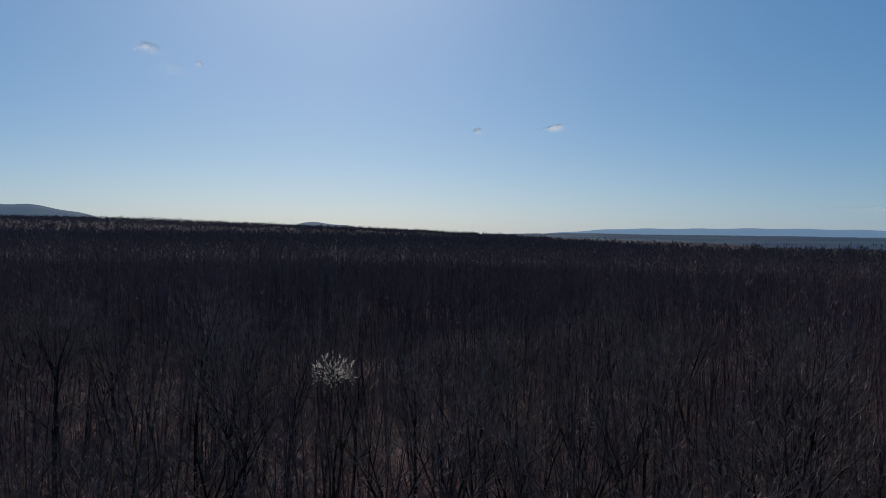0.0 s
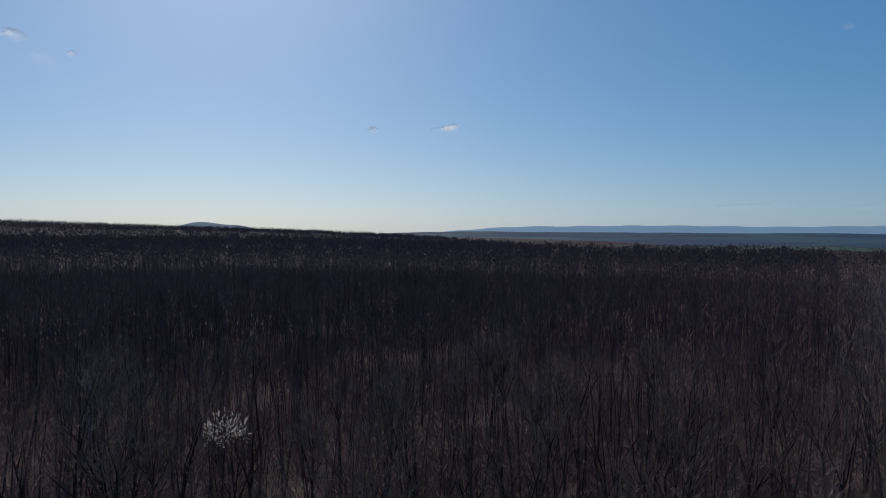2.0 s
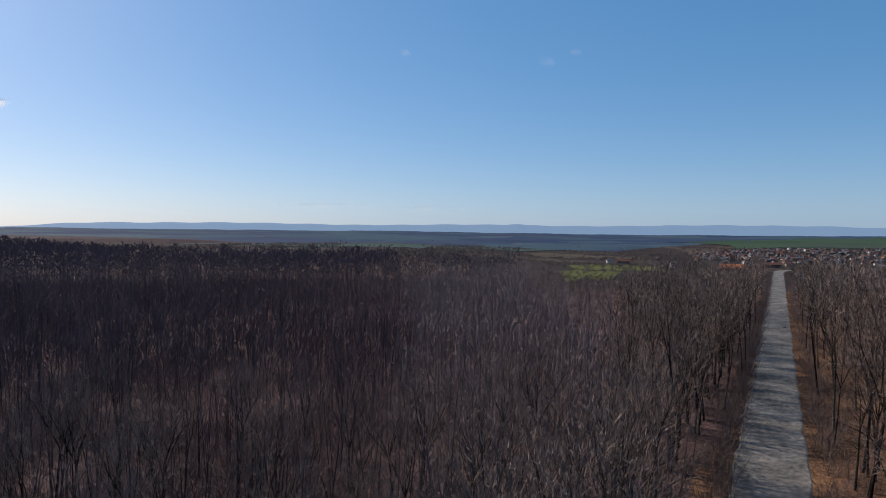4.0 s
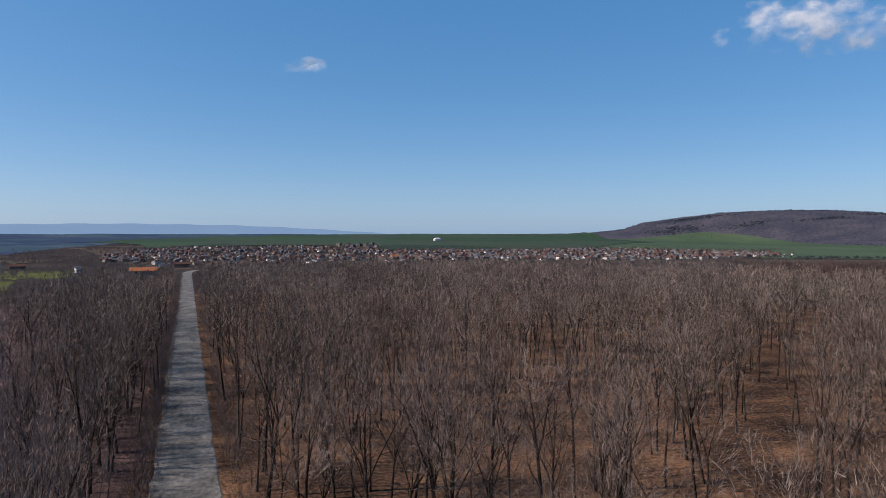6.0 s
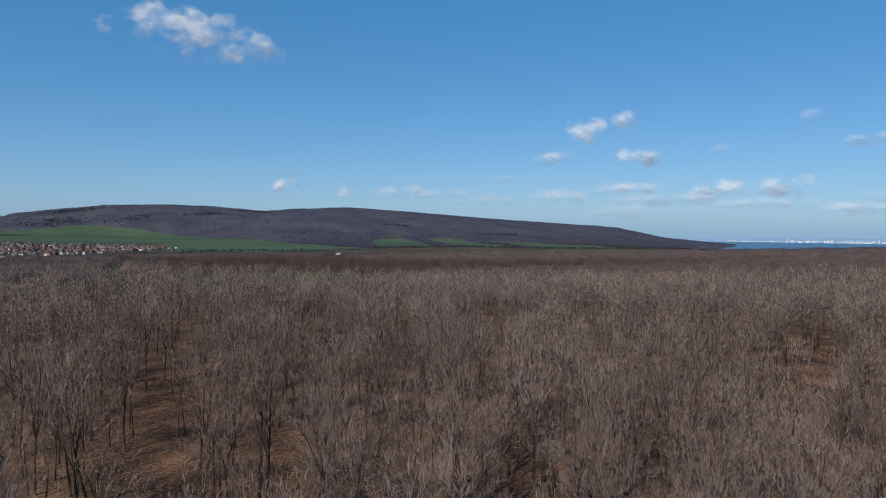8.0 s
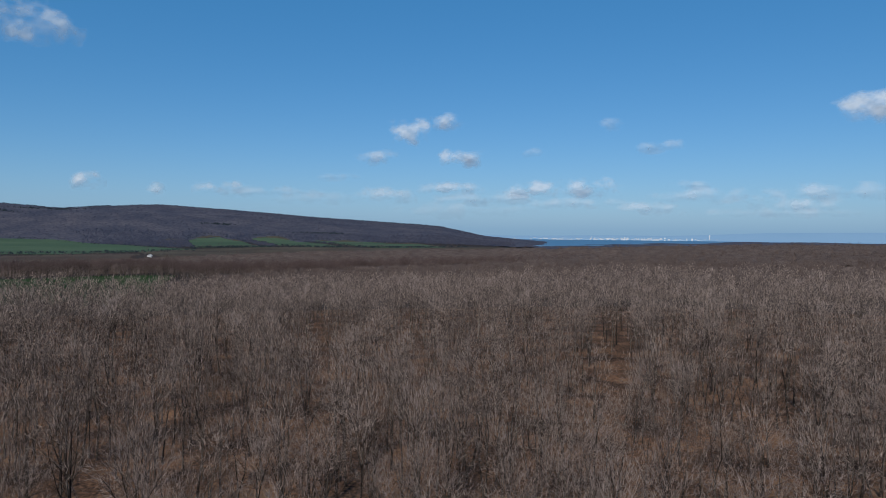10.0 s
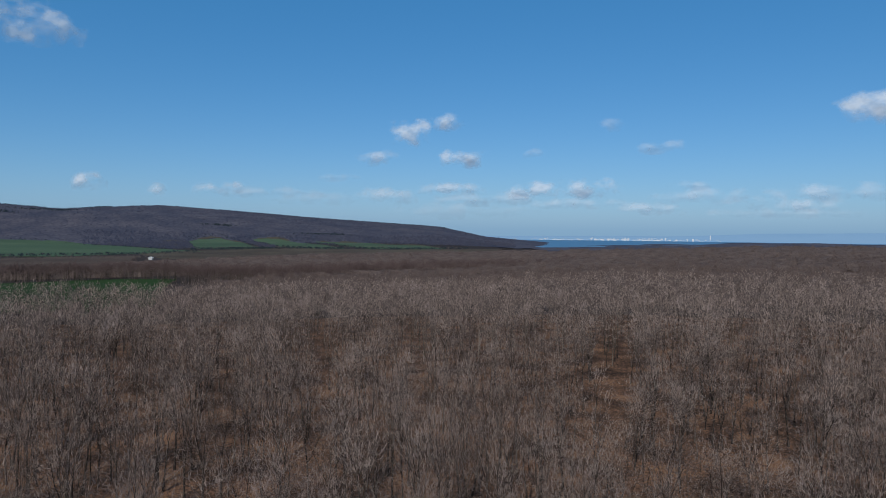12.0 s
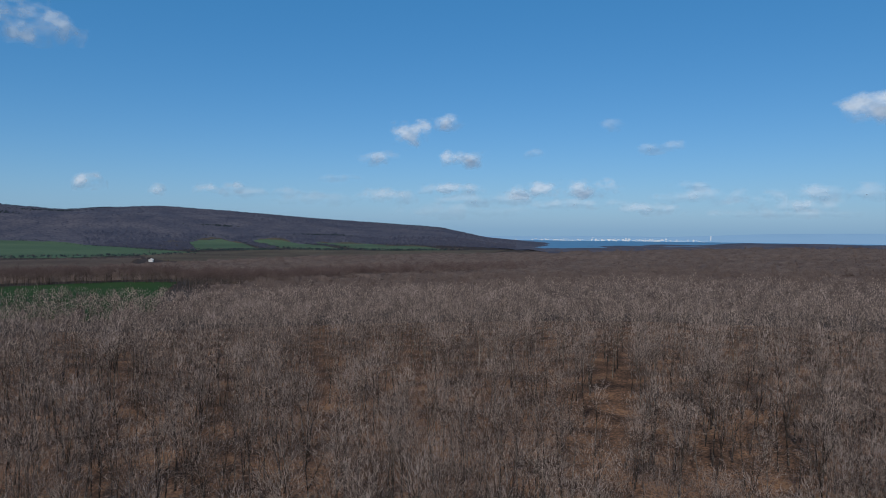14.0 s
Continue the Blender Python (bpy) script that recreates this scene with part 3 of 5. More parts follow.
def wooded(x, y):
    """How thickly the trees stand, 0 to 1."""
    r, az = np.hypot(x, y), np.degrees(np.arctan2(-x, y))
    ragged = 1 + 0.05 * np.sin(az * 1.9) + 0.04 * np.sin(az * 5.3 + 1)
    d = (r < np.interp(az, EDGE_AZ, EDGE_R) * ragged).astype(float)
    b0 = np.interp(az, [-92, -80, -70, -64, -61, -58, -44], [700, 600, 540, 590, 660, 690, 690])
    b1 = np.interp(az, [-92, -80, -65, -58, -51, -44], [1050, 1000, 960, 930, 800, 790])
    d = np.maximum(d, ((az > -92) & (az < -44) & (r > b0) & (r < b1)) * 1.0)
    # the crowns stand in clumps with gaps between them
    d = d * np.where(r < 420, np.clip(0.92 - 0.14 * ((r < 120) & (az < -40)) + 1.0 * fbm(x, y, 4.6, 0.4) + 0.5 * fbm(x, y, 15.0, 2.0), 0.06, 1.0), 1.0)
    # the road and its verges
    d = d * ~((x > -4.3) & (x < 4.7) & (r < 640))
    d = d * ~((x > -5.6) & (x < 0) & (r < 60))
    # clearings: bearing, distance, half width, half depth
    for ca, cr, cw, cd, k in ((-30.5, 88, 9, 25, 0.1), (-24, 66, 5, 8, 0.3), (-46.5, 76, 6, 13, 0.12), (-56.5, 76, 4, 7, 0.15), (-72.5, 84, 5, 8, 0.25), (-17, 74, 5, 9, 0.3), (40.6, 82, 8, 8, 0.35), (-97.5, 120, 3, 42, 0.05),
                              (-74, 150, 3.2, 43, 0.08), (-66, 111, 4, 6, 0.2), (-82.3, 128, 2.6, 26, 0.2), (-68, 92, 4, 5, 0.2), (-84, 100, 5, 6, 0.3), (-108, 100, 3, 12, 0.25)):
        cx, cy = polar(ca, cr)
        u, w = polar(ca, 1.0)
        fw, sd = (x - cx) * u + (y - cy) * w, (x - cx) * w - (y - cy) * u
        d = np.where((fw / cd) ** 2 + (sd / cw) ** 2 < 1, d * k, d)
    return d


# left of the road the floor takes the litter painted in shade
shade_side = (ground_mid[:, 0] < -5 - 2 * fbm(ground_mid[:, 0], ground_mid[:, 1], 9)) & (ground_mid[:, 1] > -60)
ground.data.polygons.foreach_set("material_index", np.where(np.hypot(*ground_mid.T) > 300, 1, np.where(shade_side, 2, 0)).astype(np.int32))
ground.data.update()


def scatter(rng, spacing, r0, r1, az0, az1):
    """Jittered places in a ring where the woods stand."""
    g = np.arange(-r1, r1 + spacing, spacing)
    X, Y = np.meshgrid(g, g)
    X = (X + rng.uniform(-.48, .48, X.shape) * spacing).ravel()
    Y = (Y + rng.uniform(-.48, .48, Y.shape) * spacing).ravel()
    r, az = np.hypot(X, Y), np.degrees(np.arctan2(-X, Y))
    ok = (r >= r0) & (r < r1) & (az >= az0) & (az < az1)
    X, Y = X[ok], Y[ok]
    ok = rng.random(len(X)) < wooded(X, Y)
    return X[ok], Y[ok]


def tallness(x, y):
    """Stands of taller and lower trees."""
    return 1.0 + 0.1 * fbm(x, y, 23) + 0.09 * fbm(x, y, 6, 1.3)


def forest(name, rng, shapes, X, Y, label, H=13.0, mats=(BARK, FOREST_TWIG), height=terrain):
    """Many trees in one mesh."""
    kind = rng.integers(0, len(shapes), len(X))
    Z = height(X, Y)
    S = H * tallness(X, Y) * rng.uniform(0.76, 1.18, len(X))
    A = rng.uniform(0, 6.28, len(X))
    allv, allf, allm, base = [], [], [], 0
    for k, (wood, twig) in enumerate(shapes):
        sel = np.where(kind == k)[0]
        if not len(sel):
            continue
        V = np.concatenate([s[0] for s in (wood, twig) if len(s[0])])
        F = np.concatenate([wood[1].reshape(-1, 3), twig[1].reshape(-1, 3) + len(wood[0])]).astype(np.int64)
        M = np.r_[np.zeros(len(wood[1]), int), np.ones(len(twig[1]), int)]
        c, s, h = np.cos(A[sel])[:, None], np.sin(A[sel])[:, None], S[sel][:, None]
        vx = (V[None, :, 0] * c - V[None, :, 1] * s) * h + X[sel][:, None]
        vy = (V[None, :, 0] * s + V[None, :, 1] * c) * h + Y[sel][:, None]
        vz = V[None, :, 2] * h + Z[sel][:, None]
        allv.append(np.stack([vx, vy, vz], -1).reshape(-1, 3))
        allf.append((F[None] + (np.arange(len(sel)) * len(V))[:, None, None] + base).reshape(-1, 3))
        allm.append(np.tile(M, len(sel)))
        base += len(sel) * len(V)
    me = mesh_from(name, np.concatenate(allv), np.concatenate(allf), list(mats), np.concatenate(allm))
    return tagged(new(name, me), label, "forest", kind="stuff")


def lit_and_shaded_woods(name, rng, shapes, X, Y, label, H):
    """One wood in two tones: shade painted into the twigs, and a lit copy towards the road."""
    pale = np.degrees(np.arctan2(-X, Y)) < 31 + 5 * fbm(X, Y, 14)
    forest("dark_" + name, rng, shapes, X[~pale], Y[~pale], "shade-painted leafless " + label, H, (STEM, SHADE_TWIG))
    forest("pale_" + name, rng, shapes, X[pale], Y[pale], "light-painted purplish-grey leafless " + label, H, (LIT_STEM, LIT_TWIG))


rng = np.random.default_rng(11)
NEAR_R = 57.0
BARES = (0.43, 0.5, 0.4, 0.47, 0.36, 0.54)
LOD1 = [full_shape(40 + i, 310, 0.05, 0.0026, 0.2, leaders=(3, 2, 4)[i % 3], side=6, twigs=6, tw_len=0.056, tw_w=0.0026, k=5, kl=3, kb=0, bare=BARES[i % 6], forks=2) for i in range(8)]
LOD1B = [full_shape(150 + i, 205, 0.062, 0.0045, leaders=(3, 4, 2)[i % 3], side=5, twigs=4, tw_len=0.062, tw_w=0.0038, k=4, kl=3, kb=0, bare=BARES[i % 6], forks=1, girth=0.01) for i in range(8)]
LOD2L = [dome_shape(70 + i, 160, 0.058, 0.005, 5, wide=0.2) for i in range(6)]
LOD2 = [dome_shape(60 + i, 165, 0.066, 0.009, 5, wide=0.2) for i in range(8)]
LOD3 = [dome_shape(80 + i, 52, 0.07, 0.0180, 2, wide=0.22) for i in range(8)]
LOD3B = [dome_shape(85 + i, 34, 0.085, 0.024, 1, wide=0.23) for i in range(6)]
LOD4 = [dome_shape(90 + i, 11, 0.09, 0.062, 1) for i in range(6)]
FARBUSH = [(w_, (t_[0] - (0, 0, 0.3), t_[1])) for w_, t_ in (dome_shape(190 + i, 13, 0.36, 0.26, 0, wide=0.36) for i in range(6))]
X, Y = scatter(rng, 4.05, NEAR_R, 96, -125, 12)
X2, Y2 = scatter(rng, 5.0, 14, 30, -125, -30)
forest("bare_woods_close", rng, LOD1, np.r_[X, X2], np.r_[Y, Y2], "dense leafless grey-brown woods on brown leaf litter", H=14.0)
X, Y = scatter(rng, 4.2, 96, 150, -125, 12)
forest("bare_woods_middle", rng, LOD1B, X, Y, "leafless grey-brown woods with fine twigs", H=13.5)
X, Y = scatter(rng, 5.0, 150, 260, -125, 12)
forest("bare_woods", rng, LOD2, X, Y, "leafless grey-brown woods farther off", mats=(FOREST_BARK, FOREST_TWIG))
X, Y = scatter(rng, 4.8, NEAR_R, 150, 12, 110)
lit_and_shaded_woods("bare_woods", rng, LOD2L, X, Y, "woods of slender trees", 11.5)
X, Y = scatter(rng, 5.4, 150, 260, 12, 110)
lit_and_shaded_woods("bare_woods", rng, LOD2L, X, Y, "woods farther off", 12.0)
X, Y = scatter(rng, 5.8, 260, 400, -125, 12)
forest("bare_woods_far", rng, LOD3, X, Y, "far leafless woods, a fuzzy grey-brown canopy", mats=(FOREST_BARK, FOREST_TWIG))
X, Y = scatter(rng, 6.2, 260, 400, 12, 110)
forest("bare_woods_far", rng, LOD3B, X, Y, "far shade-painted leafless woods, a fuzzy canopy", mats=(STEM, SHADE_CROWN))
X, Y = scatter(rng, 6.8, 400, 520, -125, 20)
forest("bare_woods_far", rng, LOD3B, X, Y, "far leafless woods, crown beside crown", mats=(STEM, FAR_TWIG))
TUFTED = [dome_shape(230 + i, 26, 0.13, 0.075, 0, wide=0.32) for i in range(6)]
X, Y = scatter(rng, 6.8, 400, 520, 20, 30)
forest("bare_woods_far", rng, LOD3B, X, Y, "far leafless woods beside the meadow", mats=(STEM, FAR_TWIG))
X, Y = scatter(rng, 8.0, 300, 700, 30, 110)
forest("dark_woods_far", rng, TUFTED, X, Y, "far shade-painted leafless woods, crown beside crown", H=11.5, mats=(STEM, SHADE_CROWN))
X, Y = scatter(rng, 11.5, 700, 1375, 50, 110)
forest("dark_woods_far", rng, TUFTED, X, Y, "shade-painted leafless woods rising to the horizon", H=12.0, mats=(STEM, SHADE_CROWN))
X2, Y2 = scatter(rng, 15.5, 520, 1700, -125, 20)
X3, Y3 = scatter(rng, 13.0, 8, 800, 110, 180)
X4, Y4 = scatter(rng, 13.0, 8, 800, -180, -125)
forest("far_woods", rng, LOD4, np.r_[X2, X3, X4], np.r_[Y2, Y3, Y4], "far leafless woods merging into a brown-grey canopy", mats=(FOREST_BARK, FAR_TWIG))

# the closed canopy of the far woods: crown beside crown, seen over their tops
def crowns(x, y, cell=5.6):
    """Height over the ground of a roof of rounded crowns, one in each cell of a jittered grid."""
    gx, gy = np.floor(x / cell), np.floor(y / cell)
    best, high = np.full(np.shape(x), 9.0), np.ones(np.shape(x))
    for i in (-1, 0, 1):
        for j in (-1, 0, 1):
            u, v = gx + i, gy + j
            h1, h2, h3 = (np.modf(np.abs(np.sin(u * p + v * q) * 4375.85))[0] for p, q in ((12.99, 78.23), (39.35, 11.13), (73.16, 52.24)))
            cx, cy = (u + 0.15 + 0.7 * h1) * cell, (v + 0.15 + 0.7 * h2) * cell
            dd = np.hypot(x - cx, y - cy) / cell / (0.8 + 0.4 * h3)
            high = np.where(dd < best, 0.84 + 0.26 * h3, high)
            best = np.minimum(best, dd)
    return 12.2 * tallness(x, y) * high - 5.0 * np.minimum(best, 1.1) ** 2


def canopy_lift(x, y, az, r):
    inside = wooded(x, y) + (r < 420) * (r < np.interp(az, EDGE_AZ, EDGE_R) * 0.93) > 0.5
    inside &= ~((np.abs(x) < 24) & (y > 0))
    inside &= ~((az > -68) & (az < -43) & (r > 540) & (r < 745))
    return np.where(inside, crowns(x, y, np.where(r < 530, 5.6, 9.0)) - 1.2 - 1.8 * (r < 900) - 9.5 * ss((470 - r) / 170), -2.0)


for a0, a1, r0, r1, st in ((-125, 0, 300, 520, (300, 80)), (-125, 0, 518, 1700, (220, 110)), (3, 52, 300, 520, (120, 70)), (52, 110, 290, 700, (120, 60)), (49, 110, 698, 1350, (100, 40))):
    roof = sheet("far_canopy", a0, a1, r0, r1, SHADE_CROWN if a0 > 40 else CANOPY, -2.0 if a0 > 0 else 0.0, st, canopy_lift)
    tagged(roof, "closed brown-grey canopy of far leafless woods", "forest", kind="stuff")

# the bare woods on the hill, and darker conifers in patches on its slope
def hill_height(x, y):
    r, az = np.hypot(x, y), np.degrees(np.arctan2(-x, y))
    return terrain(x, y) - 1.0 + hill_shape(x, y, az, r)


# dark conifer colour, with a little haze painted on as emission
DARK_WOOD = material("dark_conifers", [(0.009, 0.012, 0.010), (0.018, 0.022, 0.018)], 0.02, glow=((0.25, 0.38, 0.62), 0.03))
pa, pr = [], []
for ca, cr_, wa, wr, cnt in ((-39.5, 3130, 2.4, 70, 420), (-45, 3080, 1.6, 40, 180), (-50, 3060, 2.0, 30, 160), (-41, 3290, 3.0, 40, 260), (-54, 3180, 2.2, 35, 190), (-65.7, 2790, 1.5, 25, 110), (-57, 3380, 1.2, 40, 90), (-74, 2600, 2.5, 20, 120), (-80, 3370, 4, 22, 150), (-50, 3390, 8, 20, 240)):
    pa.append(ca + wa * rng.normal(0, 0.5, cnt))
    pr.append(cr_ + wr * rng.normal(0, 0.5, cnt))
px_, py_ = polar(np.concatenate(pa), np.concatenate(pr))
forest("hill_conifers", rng, FARBUSH, px_, py_, "patches of dark conifers on the wooded hill", H=9.5, mats=(DARK_WOOD, DARK_WOOD), height=lambda x, y: hill_height(x, y) - 5.0)
# twigs on the slope carry the same painted haze glow as the hill
SLOPE_TWIG = material("hazed_slope_twigs", [(0.014, 0.012, 0.012), (0.03, 0.024, 0.024), (0.05, 0.041, 0.038)], 0.01, random_mix=0.25, glow=((0.24, 0.34, 0.64), 0.068))
pa, pr = rng.uniform(-90, -35, 6500), 3460 - 1150 * rng.random(6500) ** 1.4
px_, py_ = polar(pa, pr)
keep = hill_height(px_, py_) - terrain(px_, py_) > 6
keep &= pr > HILL_FAR(np.clip(pa, -62, -36)) + 20
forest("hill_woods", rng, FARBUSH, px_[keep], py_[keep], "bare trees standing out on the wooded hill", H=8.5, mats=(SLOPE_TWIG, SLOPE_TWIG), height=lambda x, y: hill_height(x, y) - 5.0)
# scattered dark conifers and bushes along the field edges below the hill
qa, qr = rng.uniform(-62, -36, 150), np.zeros(150)
qr = HILL_FAR(qa) * rng.uniform(0.985, 1.01, 150)
qx, qy = polar(qa, qr)
forest("hill_conifers", rng, FARBUSH, qx, qy, "dark conifers along the foot of the hill", H=5.5, mats=(DARK_WOOD, DARK_WOOD), height=hill_height)
ha, hd = [rng.uniform(-86, -63, 260), rng.uniform(-64, -46, 170)], []
hd = [1585 + 40 * rng.normal(0, 0.6, 260), HILL_NEAR(ha[1]) * rng.normal(1.02, 0.03, 170)]
for q in STRIPS:                             # hedges along the slanting lower edge and the top of each field
    for k, cnt, gap in ((1, 110, -18), (2, 70, 70)):
        ha.append(rng.uniform(q[0][0], q[0][-1], cnt))
        hd.append(limit(q, k)(ha[-1]) + gap + 16 * rng.normal(0, 1, cnt))
ha, hd = np.concatenate(ha), np.concatenate(hd)
hx, hy = polar(ha, hd)
forest("field_hedges", rng, FARBUSH, hx, hy, "dark hedges and bushes between the fields", H=5.0, mats=(DARK_WOOD, DARK_WOOD), height=lambda x, y: terrain(x, y) + on_hill(x, y, np.degrees(np.arctan2(-x, y)), np.hypot(x, y)))
# bare woods that run down from the hill between and above these fields
fa = rng.uniform(-90, -56, 6000)
fr = rng.uniform(1600, 2560, 6000)
keep = fr > np.maximum(np.where(fa < -64.5, 0, HILL_FAR(fa) + 25), 1660)
for q in STRIPS:
    keep &= ~((fa > q[0][0]) & (fa < q[0][-1]) & (fr > limit(q, 1)(fa) - 25) & (fr < limit(q, 2)(fa) + 80))
keep &= (fa > -70) | (fr > 1900)
fx, fy = polar(fa[keep], fr[keep])
forest("foot_woods", rng, FARBUSH, fx, fy, "bare purple-grey woods at the foot of the hill", H=8.5, mats=(SLOPE_TWIG, SLOPE_TWIG), height=lambda x, y: terrain(x, y) - 2.0 + on_hill(x, y, np.degrees(np.arctan2(-x, y)), np.hypot(x, y)))
# the front rows of the wood behind the small field, dark trunks showing
BELT = [dome_shape(95 + i, 52, 0.09, 0.024, 4) for i in range(5)]
BELT_TWIG = material("belt_twigs", [(0.034, 0.024, 0.023), (0.062, 0.044, 0.042), (0.095, 0.07, 0.065)], 0.1, random_mix=0.1, fine=0.03)
ba = rng.uniform(-95, -43, 2700)
ba = ba[rng.random(2700) < np.clip((-42.5 - ba) / 9, 0, 1) * np.clip((ba + 96) / 15, 0, 1)]
front = np.interp(ba, [-92, -80, -70, -63, -60.5, -44], [700, 620, 540, 600, 690, 690])
bx_, by_ = polar(ba, front * (1 + 0.015 * np.sin(ba * 1.7)) + 95 * rng.random(len(ba)) ** 1.3)
forest("belt_woods", rng, BELT, bx_, by_, "belt of dark reddish-brown bare woods behind the fields", H=13.5, mats=(FOREST_BARK, BELT_TWIG))
# solid sheet in the painted shade tone, closing the gap under the crowns
rise = sheet("far_canopy", 40, 110, 1345, 1600, SHADE_CROWN, 0.0, (160, 12), lambda x, y, a, r: np.where(r > 1365, 8.0 + 1.0 * fbm(x, y, 5.0), -1.0) * ss((a - 40) / 8))
tagged(rise, "closed canopy of the woods on the horizon", "forest", kind="stuff")
# a closer stand of trees along the rise that makes the horizon
X, Y = scatter(rng, 6.0, 1370, 1560, 20, 110)
forest("horizon_woods", rng, LOD4, X, Y, "shade-painted bare woods along the near horizon", mats=(STEM, SHADE_CROWN))

# ---- near trees, one by one ----
NEAR_SHAPES = [full_shape(120 + i, 440, 0.046, 0.0018, (0.21, 0.2, 0.18, 0.23, 0.25, 0.2)[i], leaders=(3, 2, 3, 4, 4, 2)[i], side=(6, 7, 6, 5, 6, 7)[i], twigs=9, tw_len=0.054, tw_w=0.0019, k=7, kl=4, kb=3,
                         bare=(0.44, 0.5, 0.55, 0.46, 0.3, 0.48)[i], spread=(0.25, 0.22, 0.18, 0.26, 0.3, 0.22)[i], forks=3) for i in range(6)]
NEAR_LABELS = ("leafless oak with a grey-brown forked crown on leaf litter", "leafless young oak with a straight dark trunk", "slender leafless tree with a narrow high crown",
               "bare tree with ascending grey limbs and fine twigs", "low-branched leafless tree with a wide twiggy crown", "bare dark-stemmed tree standing among brown leaves")


def bare_tree(i, twig_mat=TWIG):
    """A thing of two parts: the trunk with its limbs, and the crown of twigs."""
    tree = tagged(new("tree"), NEAR_LABELS[i], "tree", "bare trees of the near woods")
    (wv, wf), (tv, tf) = NEAR_SHAPES[i]
    for nm, v, f, m in (("trunk", wv, wf, BARK), ("crown", tv, tf, twig_mat)):
        ob = new(nm, mesh_from(nm, v, f, [m]))
        ob.parent = tree
    return tree


def place_tree(master, x, y, H, turn, lean=0.0):
    m = Matrix.Translation((x, y, float(terrain(x, y)))) @ Matrix.Rotation(turn, 4, 'Z') @ Matrix.Rotation(lean, 4, 'X')
    t = copy_thing(master, m)
    t.matrix_basis = m @ Matrix.Diagonal((H, H, H, 1))
    return t


masters = [bare_tree(i) for i in range(6)]
spots = []
# trees by the road that stand out: bearing, distance, height, kind
for a, r, H, k in ((15.3, 56, 9.0, 4), (29.5, 42, 9.5, 0), (38.5, 30, 9.0, 4), (57.5, 31, 10.0, 0), (33.0, 23, 9.0, 3), (10.0, 64, 10.0, 0), (-5.2, 64, 11.2, 0), (-6.6, 52, 10.0, 3), (6.3, 91, 13.0, 4), (7.4, 95, 12.0, 0), (5.6, 87, 11.5, 3), (-10.3, 53, 10.0, 4)):
    x, y = polar(a, r)
    spots.append((float(x), float(y), H, k))
X, Y = scatter(rng, 4.1, 10, NEAR_R, -118, 104)
side_ = np.degrees(np.arctan2(-X, Y))
seen = np.hypot(X, Y) > np.interp(side_, [-60, -30, 0, 20, 60], [30, 28, 24, 18, 10])
X, Y = X[seen], Y[seen]
order = rng.permutation(len(X))
for j in order:
    x, y = float(X[j]), float(Y[j])
    if len(spots) < 300 and all((x - s[0]) ** 2 + (y - s[1]) ** 2 > 4.5 for s in spots[:12]):
        spots.append((x, y, (11.0 if x < 0 else 13.8) * float(tallness(x, y)) * rng.uniform(0.8, 1.1), int(rng.integers(0, 6))))
for n_, (x, y, H, k) in enumerate(spots):
    turn, lean = rng.uniform(0, 6.28), rng.normal(0, 0.035)
    place_tree(masters[k], x, y, H, turn, lean)
for mt in masters:      # the six patterns take places of their own at the woods' edge
    a, r = rng.uniform(40, 70), rng.uniform(NEAR_R - 4, NEAR_R)
    x, y = polar(a, r)
    H = rng.uniform(9, 11)
    mt.matrix_basis = Matrix.Translation((float(x), float(y), float(terrain(x, y)))) @ Matrix.Diagonal((H, H, H, 1))

# the tree in blossom
bl = tagged(new("blossoming_tree"), "small tree with a pale white blossoming top", "tree")
(wv, wf), _ = NEAR_SHAPES[3]
_, (tv, tf) = NEAR_SHAPES[3]
tf = tf[tv[tf][:, 0, 2] < 0.8]
g = np.random.default_rng(301)
PV, PF = [], []
for k in range(330):
    d_ = unit(g.normal(0, 1, 3) * (1, 1, 0.75))
    p_ = np.array((0, 0, 0.9)) + d_ * np.array((0.12, 0.12, 0.12)) * g.random() ** 0.45
    if p_[2] > 0.86 + 0.05 * fbm(p_[0], p_[1], 0.03):
        sliver(PV, PF, g, p_, unit(d_ + g.normal(0, 0.5, 3) + (0, 0, 0.5)), g.uniform(0.012, 0.034), 0.008)
for nm, v, f, m in (("trunk", wv, wf, BARK), ("crown", tv, tf, TWIG), ("blossom", np.array(PV), np.array(PF), BLOSSOM)):
    ob = new(nm, mesh_from(nm, v, f, [m]))
    ob.parent = bl
bx, by = polar(77.9, 34.0)
bl.matrix_basis = Matrix.Translation((float(bx), float(by), 0)) @ Matrix.Diagonal((9.0, 9.0, 9.0, 1))


# ---- undergrowth ----
def shrub_shape(seed, n, w):
    g = np.random.default_rng(seed)
    V, F = [], []
    for _ in range(n):
        a, o = g.uniform(0, 6.28), g.uniform(0, 0.8)
        d = unit(np.array((math.cos(a) * o, math.sin(a) * o, 1)))
        p = np.array((g.normal(0, .16), g.normal(0, .16), 0))
        L = g.uniform(0.5, 1.0)
        sliver(V, F, g, p, d, L, w)
        for _ in range(2):
            sliver(V, F, g, p + d * L * g.uniform(0.3, 0.8), unit(d + g.normal(0, 0.5, 3)), L * 0.45, w * 0.8)
    return (np.zeros((0, 3)), np.zeros((0, 3), int)), (np.array(V), np.array(F))


SHRUB_TWIG = material("shrub_twigs", [(0.07, 0.052, 0.05), (0.11, 0.084, 0.08), (0.16, 0.125, 0.116)], 0.08, random_mix=0.3, fine=0.8, thin=0.03)
shrubs = [shrub_shape(500 + i, 11, 0.014) for i in range(6)]
X, Y = scatter(rng, 2.0, 16, 115, -122, 108)
